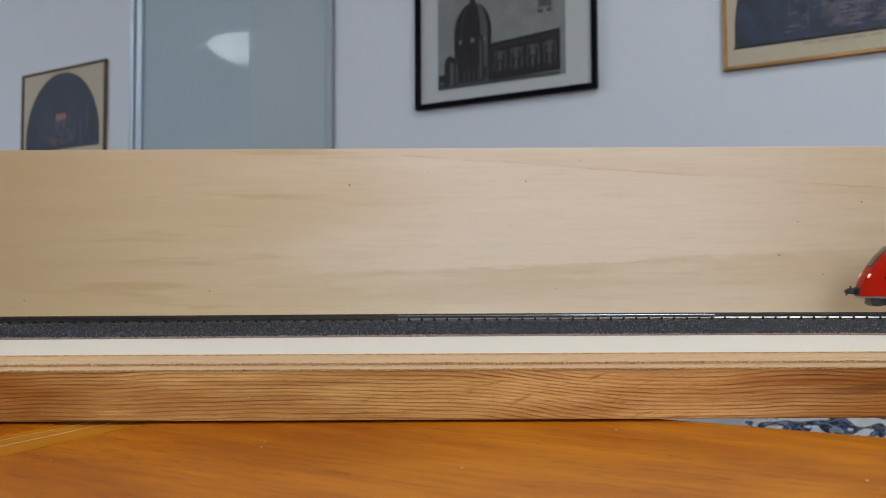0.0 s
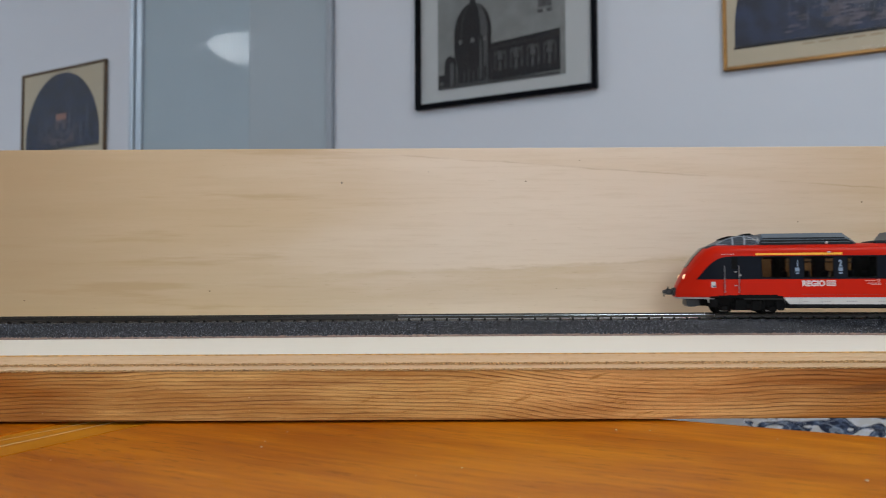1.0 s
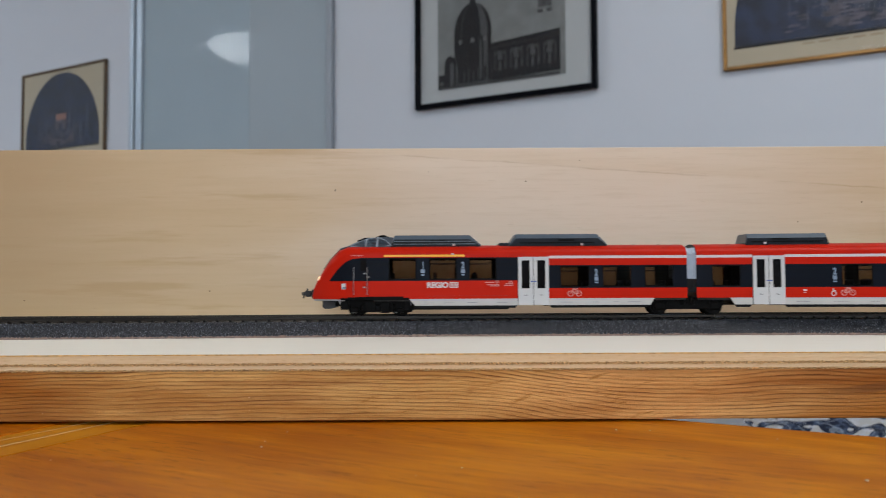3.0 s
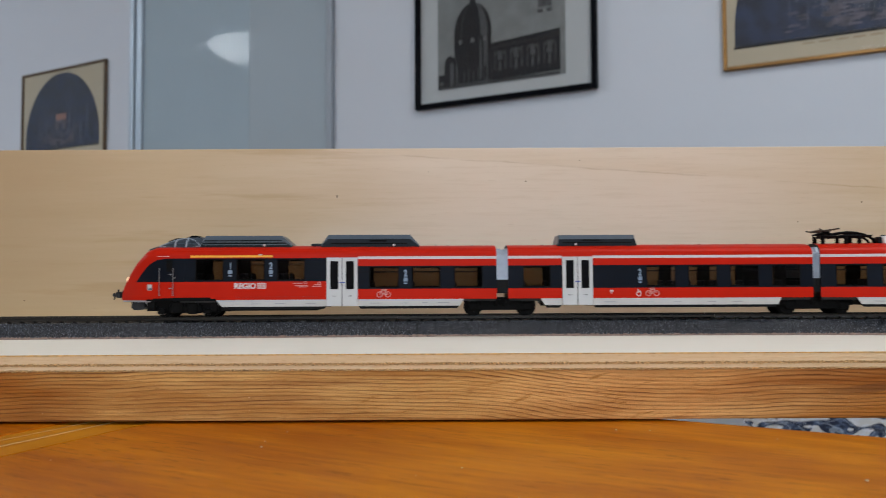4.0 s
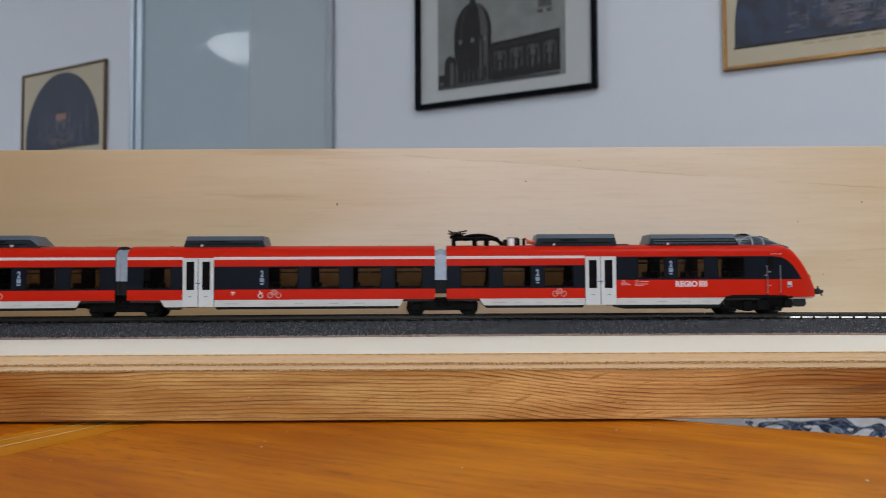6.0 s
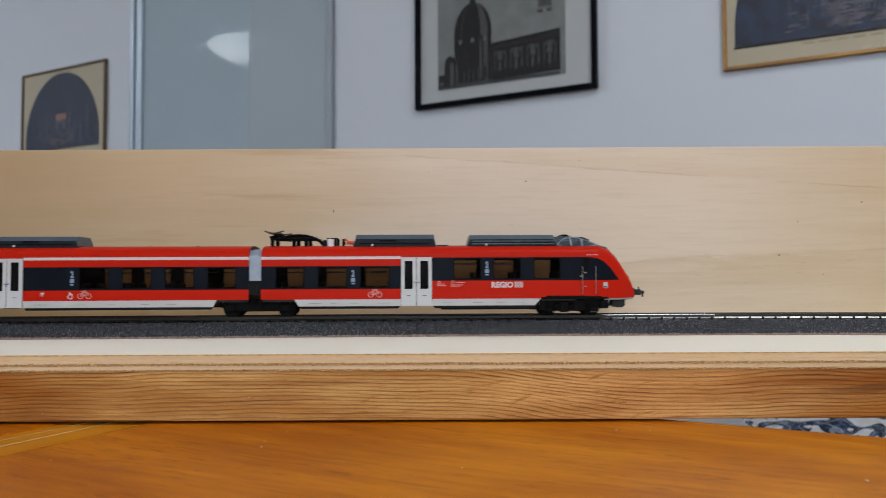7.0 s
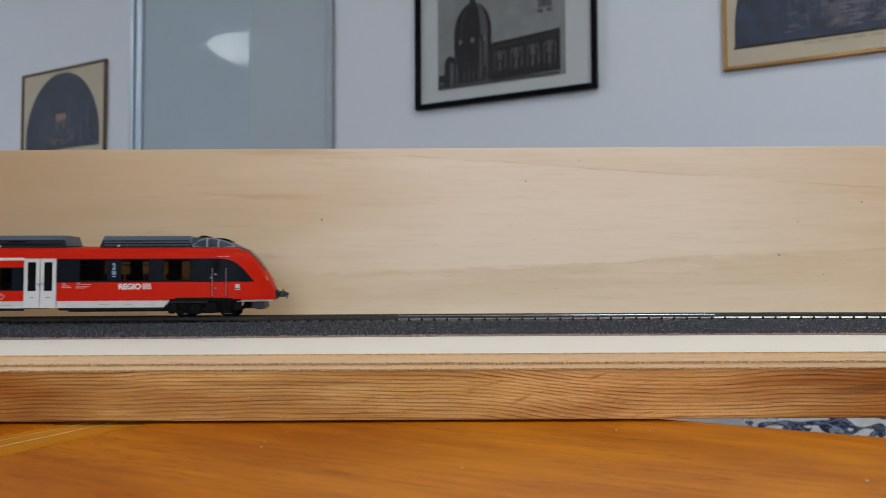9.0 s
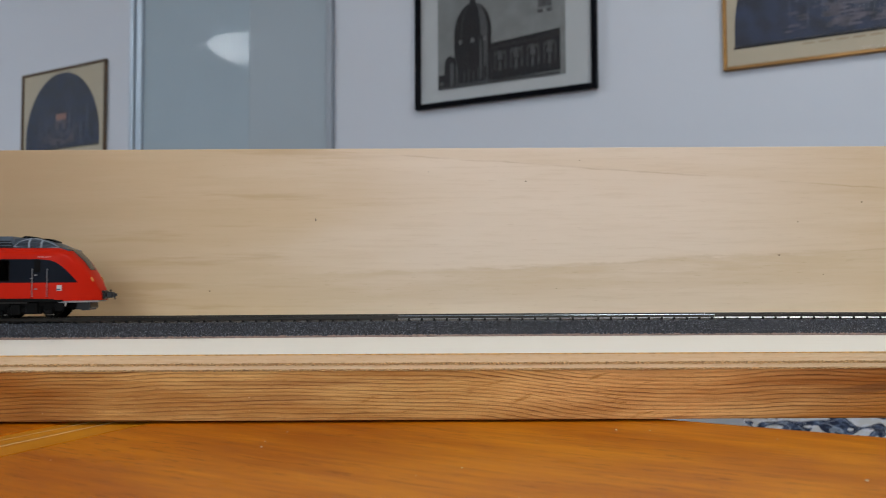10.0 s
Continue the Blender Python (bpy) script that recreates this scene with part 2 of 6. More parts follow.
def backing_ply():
    """Sanded rotary-cut ply: tan zones, one with a crisp upper edge, and a slanting seam of ripple near the top; a
    brighter-lit middle and a dimmer far left are painted in.
    """
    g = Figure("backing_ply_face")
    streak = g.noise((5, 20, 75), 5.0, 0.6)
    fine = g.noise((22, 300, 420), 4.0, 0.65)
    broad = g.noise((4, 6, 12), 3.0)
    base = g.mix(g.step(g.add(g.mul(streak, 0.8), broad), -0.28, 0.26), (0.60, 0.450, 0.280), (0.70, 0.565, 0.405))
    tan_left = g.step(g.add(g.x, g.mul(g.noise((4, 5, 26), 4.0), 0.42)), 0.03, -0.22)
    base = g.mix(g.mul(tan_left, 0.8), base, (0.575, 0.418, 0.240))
    # light falling off towards the far left, painted as a darker tone
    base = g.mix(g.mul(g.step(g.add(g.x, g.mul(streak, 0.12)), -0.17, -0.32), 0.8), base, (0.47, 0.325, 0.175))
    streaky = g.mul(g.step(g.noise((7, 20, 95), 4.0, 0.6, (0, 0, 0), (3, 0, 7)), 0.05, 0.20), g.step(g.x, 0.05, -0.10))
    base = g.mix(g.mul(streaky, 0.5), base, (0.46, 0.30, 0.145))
    # sheen on the middle of the board, put into the colour as a paler zone
    lit_middle = g.mul(g.step(g.add(g.x, g.mul(broad, 0.14)), -0.13, 0.03), g.step(g.add(g.x, g.mul(broad, 0.14)), 0.31, 0.16))
    base = g.mix(g.mul(lit_middle, 0.75), base, (0.735, 0.615, 0.490))
    # lower tan zone
    edge = g.add(g.z, -0.0700, g.mul(g.x, -0.042), g.mul(g.noise((11, 5, 40), 5.0, 0.6), 0.017), g.mul(g.noise((60, 5, 500), 4.0, 0.7), 0.006))
    zone = g.mul(g.step(edge, 0.0022, -0.0022), g.add(g.mul(g.step(edge, -0.030, -0.002), 0.6), 0.4), g.step(g.noise((9, 5, 70), 4.0, 0.6, (0, 0, 0), (2, 0, 5)), -0.28, 0.10), g.step(g.add(g.x, g.mul(streak, 0.1)), -0.16, -0.07))
    base = g.mix(g.mul(zone, 0.85), base, (0.59, 0.450, 0.280))
    rim = g.mul(g.step(g.math("ABSOLUTE", edge), 0.0012, 0.0002), g.step(g.noise((20, 5, 40), 2.0), -0.1, 0.15), g.step(g.x, -0.12, -0.05))
    base = g.mix(g.mul(rim, 0.3), base, (0.47, 0.33, 0.18))
    # slanting seam near the top
    seam = g.add(g.z, -0.1478, g.mul(g.x, 0.0727), g.mul(g.noise((12, 5, 30), 3.0), 0.004))
    right = g.step(g.x, -0.10, -0.05)
    ripple = g.mul(g.step(seam, -0.0012, 0.002), g.step(seam, 0.016, 0.001), right)
    base = g.mix(g.mul(ripple, 0.30), base, (0.625, 0.475, 0.300))
    crack = g.mul(g.step(g.math("ABSOLUTE", g.add(seam, g.mul(g.noise((80, 5, 300), 3.0), 0.0022))), 0.0008, 0.0001), right, g.step(g.noise((14, 5, 20), 3.0, 0.6, (0, 0, 0), (9, 0, 0)), -0.10, 0.10))
    base = g.mix(g.mul(crack, 0.42), base, (0.42, 0.28, 0.14))
    pores = g.step(g.noise((70, 300, 900), 3.0, 0.6), 0.13, 0.22)
    base = g.mix(g.mul(pores, g.add(g.mul(zone, 0.30), 0.18)), base, (0.40, 0.27, 0.14))
    base = g.mix(g.mul(g.step(fine, -0.05, 0.25), 0.22), base, (0.50, 0.36, 0.20))
    return g.finish(base, g.add(fine, g.mul(crack, -1.0)), g.add(g.mul(streak, 0.2), 0.46), 0.45, 0.06)


def glass(name, colour, rough=0.02, mix=0.5):
    """A thin tinted pane: clear in part, with a glossy face."""
    m = bpy.data.materials.new(name)
    m.use_nodes = True
    nt = m.node_tree
    nt.nodes.remove(nt.nodes["Principled BSDF"])
    out = nt.nodes["Material Output"]
    tr, gl, fr, mx = (nt.nodes.new(k) for k in ("ShaderNodeBsdfTransparent", "ShaderNodeBsdfGlossy", "ShaderNodeFresnel", "ShaderNodeMixShader"))
    tr.inputs[0].default_value, gl.inputs["Roughness"].default_value = (*colour, 1), rough
    fr.inputs[0].default_value = 1.0 + mix
    nt.links.new(fr.outputs[0], mx.inputs[0])
    nt.links.new(tr.outputs[0], mx.inputs[1])
    nt.links.new(gl.outputs[0], mx.inputs[2])
    nt.links.new(mx.outputs[0], out.inputs[0])
    return m


M_WALL = material("wall_paint", (0.555, 0.600, 0.662), 0.85, vary=0.02, size=0.4, bump=0.05, bump_size=0.004)
M_CEIL = material("ceiling_paint", (0.8, 0.8, 0.8), 0.9, vary=0.02, size=0.5)
M_FLOOR = wood("floor_boards", (0.12, 0.06, 0.03), (0.28, 0.15, 0.08), (0.36, 0.2, 0.1), 0.05, 0.1, (1, 4, 4), 0.35, ring_axis=1)
M_TABLE = varnished_top()
M_INLAY = wood("golden_inlay", (0.28, 0.08, 0.003), (0.47, 0.165, 0.005), (0.58, 0.24, 0.012), 0.012, 0.02, (9, 4, 9), 0.36, ring_axis=0, ring_mix=0.2, fibre=(300, 9, 300), spec=0.22)
M_STRING = material("pale_string_inlay", (0.60, 0.42, 0.20), 0.5, vary=0.2, size=0.01)
M_BEAM = fir_batten()
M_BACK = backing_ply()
M_PLYTOP = wood("plywood_top", (0.62, 0.54, 0.41), (0.845, 0.805, 0.705), (0.875, 0.845, 0.76), 0.02, 0.05, (1.2, 8, 8), 0.6, ring_axis=1, ring_mix=0.08,
                fibre=(14, 260, 260), fibre_mix=0.13, cloud=0.05, bump=0.08, pores=0.10, pore_scale=(60, 300, 300))
M_PLY_A = wood("ply_edge_long", (0.42, 0.27, 0.12), (0.74, 0.54, 0.31), (0.83, 0.66, 0.43), 0.0016, 0.003, (9, 30, 30), 0.75, ring_mix=0.12,
               fibre=(90, 1100, 1100), fibre_mix=0.34, cloud=0.10, bump=0.6, pores=0.16, pore_scale=(300, 900, 900))
M_VENEER = material("veneer_edge_gold", (0.66, 0.40, 0.12), 0.7, vary=0.5, size=0.003, bump=0.5, bump_size=0.001)
M_PLY_B = material("ply_edge_cross", (0.55, 0.35, 0.155), 0.85, vary=0.6, size=0.0009, bump=0.9, bump_size=0.0008)
M_STONE = material("ballast_grit", (0.008, 0.0088, 0.012), 0.42, vary=0.7, size=0.0012, bump=0.6, bump_size=0.0007)
M_FRINGE = material("bed_fringe", (0.26, 0.18, 0.145), 0.9, vary=0.4, size=0.0015, bump=0.6, bump_size=0.001)
M_SLEEPER = material("sleeper_plastic", (0.010, 0.0095, 0.009), 0.55, vary=0.25, size=0.002, spec=0.2)
M_RAIL = material("nickel_rail", (0.52, 0.54, 0.56), 0.22, 1.0, vary=0.1, size=0.006, stretch=(0.2, 1, 1))
M_RAIL_BRIGHT = material("bright_rail", (0.86, 0.87, 0.88), 0.30, 1.0, vary=0.06, size=0.006, stretch=(0.2, 1, 1))
M_RAIL_HEAD = material("worn_rail_head", (0.22, 0.26, 0.30), 0.24, 1.0, vary=0.2, size=0.01, stretch=(0.2, 1, 1))
# the dark surroundings a rail would mirror, put into its colour
M_RAIL_SIDE = material("dark_reflection_rail", (0.035, 0.031, 0.027), 0.4, 0.3, vary=0.3, size=0.01, stretch=(0.2, 1, 1), spec=0.2)
M_RED = material("traffic_red_paint", (0.465, 0.0135, 0.0036), 0.36, vary=0.03, size=0.02, spec=0.07)
M_GREY = material("anthracite_band", (0.0052, 0.0075, 0.0130), 0.42, vary=0.08, size=0.02, spec=0.06)
M_LIGHTGREY = material("light_grey_paint", (0.47, 0.465, 0.455), 0.42, vary=0.04, size=0.01)
M_YELLOW = material("first_class_yellow", (0.85, 0.42, 0.012), 0.4, vary=0.03, size=0.01)
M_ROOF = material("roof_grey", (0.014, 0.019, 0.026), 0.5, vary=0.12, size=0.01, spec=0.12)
M_ROOF_EDGE = material("roof_toplit_and_pale_grey", (0.055, 0.080, 0.108), 0.36, vary=0.1, size=0.01)
M_BLACK = material("black_plastic", (0.0028, 0.0028, 0.003), 0.6, vary=0.2, size=0.004, spec=0.08)
M_DARK = material("dark_underframe", (0.007, 0.0075, 0.0085), 0.6, vary=0.15, size=0.005, spec=0.12)
M_SEAT = material("seat_blue_grey", (0.012, 0.020, 0.042), 0.7, vary=0.1, size=0.004)
M_INSIDE = material("interior_dark_brown", (0.008, 0.0065, 0.0055), 0.7, vary=0.1, size=0.01)
M_PRINT = material("white_print", (0.60, 0.55, 0.55), 0.5, spec=0.2)
M_FAINT_PRINT = material("worn_pinkish_print", (0.58, 0.27, 0.25), 0.5, vary=0.3, size=0.001, spec=0.2)
M_FINE_PRINT = material("fine_grey_print", (0.27, 0.27, 0.29), 0.5)
M_BLUE = material("blue_print", (0.03, 0.06, 0.3), 0.45)
M_LABEL = material("pale_blue_print", (0.19, 0.26, 0.37), 0.45)
M_DOOR = material("white_grey_door_paint", (0.52, 0.53, 0.54), 0.42, vary=0.04, size=0.01)
M_BELLOWS = material("gangway_silver_grey", (0.27, 0.315, 0.38), 0.34, 0.25, vary=0.1, size=0.004)
M_RIB = material("pale_blue_grey_rib", (0.26, 0.31, 0.36), 0.4, vary=0.1, size=0.004)
M_COLLECTOR = material("brown_carbon_strip", (0.045, 0.026, 0.012), 0.5, vary=0.2, size=0.003)
M_COUPLER = material("grey_coupler_plastic", (0.013, 0.014, 0.016), 0.4, vary=0.15, size=0.003, spec=0.3)
M_STEEL = material("bright_metal", (0.30, 0.30, 0.30), 0.35, 0.7)
M_WINDOW = glass("tinted_pane", (0.385, 0.325, 0.26), 0.03, 0.16)
M_SCREEN = material("dark_windscreen", (0.004, 0.004, 0.0048), 0.12, spec=0.12)
M_FRONT_GLASS = material("grey_front_glass", (0.028, 0.030, 0.033), 0.15, spec=0.4)
M_CLEAR_POD = material("smoked_clear_cover", (0.045, 0.060, 0.078), 0.30, vary=0.3, size=0.004, spec=0.3)
M_HEAD = material("lit_headlight", (1, 0.8, 0.5), 0.3, glow=(1.0, 0.50, 0.28, 0.8))
M_TAIL = material("unlit_tail_lamp", (0.55, 0.20, 0.03), 0.2, coat=0.5)
M_INSUL = material("red_brown_insulator", (0.55, 0.08, 0.03), 0.4)
M_WHITE = material("white_insulator", (0.75, 0.75, 0.74), 0.35)


# ---- building blocks ----
def link(name, bm, mats, parent=None, label="", smooth=False):
    mesh = bpy.data.meshes.new(name)
    bm.normal_update()
    bm.to_mesh(mesh)
    bm.free()
    for m in (mats if isinstance(mats, (list, tuple)) else [mats]):
        mesh.materials.append(m)
    if smooth:
        mesh.shade_smooth()
        mesh.set_sharp_from_angle(angle=radians(35))
    ob = new(name, mesh)
    if parent:
        ob.parent = parent
    return tagged(ob, label)


part = link


def empty(name, m=None):
    ob = new(name)
    ob.empty_display_size = 0.02
    if m:
        ob.matrix_world = m
    return ob


def box(bm, x0, x1, y0, y1, z0, z1, bevel=0.0, m=None, mat=0, segs=1):
    geo = bmesh.ops.create_cube(bm, size=1)
    vs = geo["verts"]
    for v in vs:
        v.co = Vector((x0 + (v.co.x + 0.5) * (x1 - x0), y0 + (v.co.y + 0.5) * (y1 - y0), z0 + (v.co.z + 0.5) * (z1 - z0)))
    faces = list({f for v in vs for f in v.link_faces})
    if bevel:
        res = bmesh.ops.bevel(bm, geom=list({e for f in faces for e in f.edges}), offset=bevel, segments=segs, profile=0.5, affect="EDGES")
        faces = list(set(f for f in faces if f.is_valid) | set(res["faces"]))
        vs = list({v for f in faces for v in f.verts})
    for f in faces:
        f.material_index = mat
    if m:
        bmesh.ops.transform(bm, matrix=m, verts=vs)
    return vs


def prism(bm, outline, y0, y1, mat=0):
    """An (x, z) outline drawn out from y0 to y1."""
    a = [bm.verts.new((x, y0, z)) for x, z in outline]
    b = [bm.verts.new((x, y1, z)) for x, z in outline]
    n = len(a)
    fs = [bm.faces.new(a), bm.faces.new(b[::-1])]
    fs += [bm.faces.new((a[i], b[i], b[(i + 1) % n], a[(i + 1) % n])) for i in range(n)]
    for f in fs:
        f.material_index = mat
    bmesh.ops.recalc_face_normals(bm, faces=fs)
    return fs


def rod(bm, a, b, r, n=8, mat=0):
    a, b = Vector(a), Vector(b)
    q = (b - a).to_track_quat("Z", "Y").to_matrix().to_4x4()
    geo = bmesh.ops.create_cone(bm, cap_ends=True, segments=n, radius1=r, radius2=r, depth=(b - a).length, matrix=Matrix.Translation((a + b) / 2) @ q)
    for f in {f for v in geo["verts"] for f in v.link_faces}:
        f.material_index = mat
    return geo["verts"]


def ring(bm, c, r, t, y0, y1, n=20):
    """A flat ring standing in the xz plane."""
    rows = []
    for rad, y in ((r, y0), (r, y1), (r - t, y1), (r - t, y0)):
        rows.append([bm.verts.new((c[0] + rad * math.cos(a), y, c[1] + rad * math.sin(a))) for a in (2 * math.pi * i / n for i in range(n))])
    for k in range(4):
        for i in range(n):
            bm.faces.new((rows[k][i], rows[k][(i + 1) % n], rows[(k + 1) % 4][(i + 1) % n], rows[(k + 1) % 4][i]))


def letters(word, height, width=None):
    """Flat letters of the built-in font as a mesh, standing in the xz plane, from the origin to the right."""
    cu = bpy.data.curves.new("letters", "FONT")
    cu.body, cu.size, cu.extrude, cu.offset = word, height / 0.7, 0.00003, height * 0.065
    tmp = bpy.data.objects.new("letters", cu)
    scene.collection.objects.link(tmp)
    bpy.context.view_layer.update()
    mesh = bpy.data.meshes.new_from_object(tmp.evaluated_get(bpy.context.evaluated_depsgraph_get()))
    bpy.data.objects.remove(tmp)
    span = max(v.co.x for v in mesh.vertices)
    k = width / span if width else 1
    for v in mesh.vertices:
        v.co = Vector((v.co.x * k, -v.co.z, v.co.y))
    return mesh


# ---- the track's line ----
MIDDLE_Y, BEND_END = 0.432, 0.41
LINE_STEP = 0.002
RAIL_Z = EYE_HEIGHT - 0.0223


# how sharply the line bends at each length along it: nearly straight in the middle, curving towards the table's near side at both ends
BENDS = [(-0.41, -1.03), (-0.30, -1.03), (-0.20, 0.11), (-0.10, 0.07), (0.0, -0.54), (0.10, 0.20), (0.17, -0.69), (0.24, -1.55), (0.31, -1.26), (0.41, -1.18)]


def track_table():
    """Places and headings along the line, by its length from the middle; past the bends it runs straight on."""
    bs, bk = [q[0] for q in BENDS], [q[1] for q in BENDS]
    pts = {0: (0.0, MIDDLE_Y, 0.0171)}
    for sign in (1, -1):
        x, y, a, end = 0.0, MIDDLE_Y, 0.0171, None
        for i in range(1, 801):
            length = i * LINE_STEP
            if length <= BEND_END:
                a += sign * LINE_STEP * float(np.interp(sign * (length - LINE_STEP / 2), bs, bk))
                end = a
            else:
                a = end * max(0.0, 1 - (length - BEND_END) / 0.2)
            x += sign * LINE_STEP * math.cos(a)
            y += sign * LINE_STEP * math.sin(a)
            pts[sign * i] = (x, y, a)
    return pts


LINE = track_table()


def along(s):
    k = s / LINE_STEP
    i = math.floor(k)
    a, b = LINE[i], LINE[i + 1]
    w = k - i
    return [p + (q - p) * w for p, q in zip(a, b)]


def beside(s, off):
    """A plan point off metres to the far side of the track's middle."""
    x, y, a = along(s)
    return x - math.sin(a) * off, y + math.cos(a) * off


# ---- room ----
ROOM = Matrix.Rotation(math.atan2(WALL_U.y, WALL_U.x), 4, "Z")     # local x along the picture wall, local y away from it (towards the camera)


def room_piece(name, u0, u1, n0, n1, z0, z1, mat, bevel=0.0, kind="structure", parent=None):
    bm = bmesh.new()
    box(bm, u0, u1, -n1, -n0, z0, z1, bevel)
    ob = link(name, bm, mat, parent)
    if not parent:
        ob.matrix_world = ROOM
        tagged(ob, kind=kind)
    return ob


DOOR_U0, DOOR_U1, DOOR_TOP = 1.067, 1.83, 1.32


def build_room():
    room_piece("floor", RIGHT_AT - 0.3, LEFT_AT + 0.3, BACK_AT - 0.3, WALL_AT + 0.8, FLOOR_Z - 0.1, FLOOR_Z, M_FLOOR)
    room_piece("ceiling", RIGHT_AT - 0.3, LEFT_AT + 0.3, BACK_AT - 0.3, WALL_AT + 0.8, CEILING_Z, CEILING_Z + 0.1, M_CEIL)
    bm = bmesh.new()
    a, b = -WALL_AT - 0.12, -WALL_AT
    box(bm, RIGHT_AT, DOOR_U0, a, b, FLOOR_Z, CEILING_Z)
    box(bm, DOOR_U1, LEFT_AT, a, b, FLOOR_Z, CEILING_Z)
    box(bm, DOOR_U0, DOOR_U1, a, b, DOOR_TOP, CEILING_Z)
    link("wall_north", bm, M_WALL).matrix_world = ROOM
    tagged(bpy.data.objects["wall_north"], kind="structure")
    room_piece("wall_east", RIGHT_AT - 0.12, RIGHT_AT, BACK_AT - 0.12, WALL_AT + 0.12, FLOOR_Z, CEILING_Z, M_WALL)
    room_piece("wall_west", LEFT_AT, LEFT_AT + 0.12, BACK_AT - 0.12, WALL_AT + 0.12, FLOOR_Z, CEILING_Z, M_WALL)
    bm = bmesh.new()
    a, b = -BACK_AT, -BACK_AT + 0.12
    box(bm, RIGHT_AT, WIN_U0, a, b, FLOOR_Z, CEILING_Z)
    box(bm, WIN_U1, LEFT_AT, a, b, FLOOR_Z, CEILING_Z)
    box(bm, WIN_U0, WIN_U1, a, b, FLOOR_Z, WIN_Z0)
    box(bm, WIN_U0, WIN_U1, a, b, WIN_Z1, CEILING_Z)
    south = link("wall_south", bm, M_WALL)
    south.matrix_world = ROOM
    tagged(south, kind="structure")
    room_piece("wall_passage", DOOR_U0 - 0.2, DOOR_U1 + 0.2, WALL_AT + 0.6, WALL_AT + 0.7, FLOOR_Z, CEILING_Z, M_WALL)


build_room()


# ---- table ----
TABLE_EDGE = Vector((0.18, 0.288, 0))     # a point of the table's far edge, which runs parallel to the wall


def build_table():
    table = empty("dining_table", Matrix.Translation(TABLE_EDGE) @ ROOM)
    tagged(table, "orange-brown varnished wooden dining table with a pale inlaid line", "table")
    bm = bmesh.new()
    box(bm, -0.62, 0.2968, 0.0, 0.86, -0.028, 0, 0.003, segs=2)
    part("tabletop", bm, M_TABLE, table)
    bm = bmesh.new()
    box(bm, 0.3124, 0.3132, 0.001, 0.859, -0.02, -0.0003)
    box(bm, 0.3228, 0.3231, 0.001, 0.859, -0.02, -0.0003)
    part("inlay", bm, M_STRING, table, "whitish inlaid string line")
    bm = bmesh.new()
    box(bm, 0.2970, 0.3122, 0.001, 0.859, -0.02, -0.0004)
    box(bm, 0.3134, 0.3226, 0.001, 0.859, -0.02, -0.0004)
    box(bm, 0.3233, 0.3300, 0.001, 0.859, -0.02, -0.0004)
    part("inlay_band", bm, M_INLAY, table, "golden yellow wooden band")
    bm = bmesh.new()
    box(bm, 0.3302, 0.95, 0.001, 0.859, -0.028, 0, 0.0015, segs=2)
    part("end_board", bm, M_TABLE, table)
    bm = bmesh.new()
    for y in (0.06, 0.78):
        box(bm, -0.52, 0.86, y, y + 0.022, -0.12, -0.0285)
    part("apron", bm, M_TABLE, table)
    for x in (-0.56, 0.84):
        for y in (0.05, 0.75):
            bm = bmesh.new()
            box(bm, x, x + 0.06, y, y + 0.06, FLOOR_Z, -0.0285, 0.004)
            part("leg", bm, M_TABLE, table)


build_table()


def table_dust():
    """A few pale specks of dust lying on the varnish."""
    rng = random.Random(5)
    bm = bmesh.new()
    places = [(0.1337, 0.2261, 0.0005), (0.0062, 0.2436, 0.0003), (-0.0711, 0.2842, 0.0003), (-0.0702, 0.2748, 0.0004), (0.0729, 0.3020, 0.0004), (0.0868, 0.3006, 0.0004)]
    places += [(rng.uniform(-0.15, 0.15), rng.uniform(0.21, 0.31), rng.uniform(0.00012, 0.00025)) for _ in range(8)]
    for x, y, r in places:
        bmesh.ops.create_icosphere(bm, subdivisions=1, radius=1, matrix=Matrix.Translation((x, y, r * 0.3 + 0.0001)) @ Matrix.Rotation(rng.uniform(0, 3), 4, "Z") @ Matrix.Diagonal((r * 1.5, r, r * 0.5, 1)))
    link("table_dust", bm, material("pale_dust", (0.62, 0.56, 0.45), 0.9))
    tagged(bpy.data.objects["table_dust"], "pale specks of dust on the varnished tabletop", "dust", kind="stuff")


table_dust()

# ---- layout board ----
PLY_TOP, PLY_BOTTOM = EYE_HEIGHT - 0.0340, EYE_HEIGHT - 0.0413
BOARD_FRONT, BACK_FACE, BACK_TOP = 0.3196, 0.487, 0.1549
BOARD_X0, BOARD_X1 = -1.0, 1.0


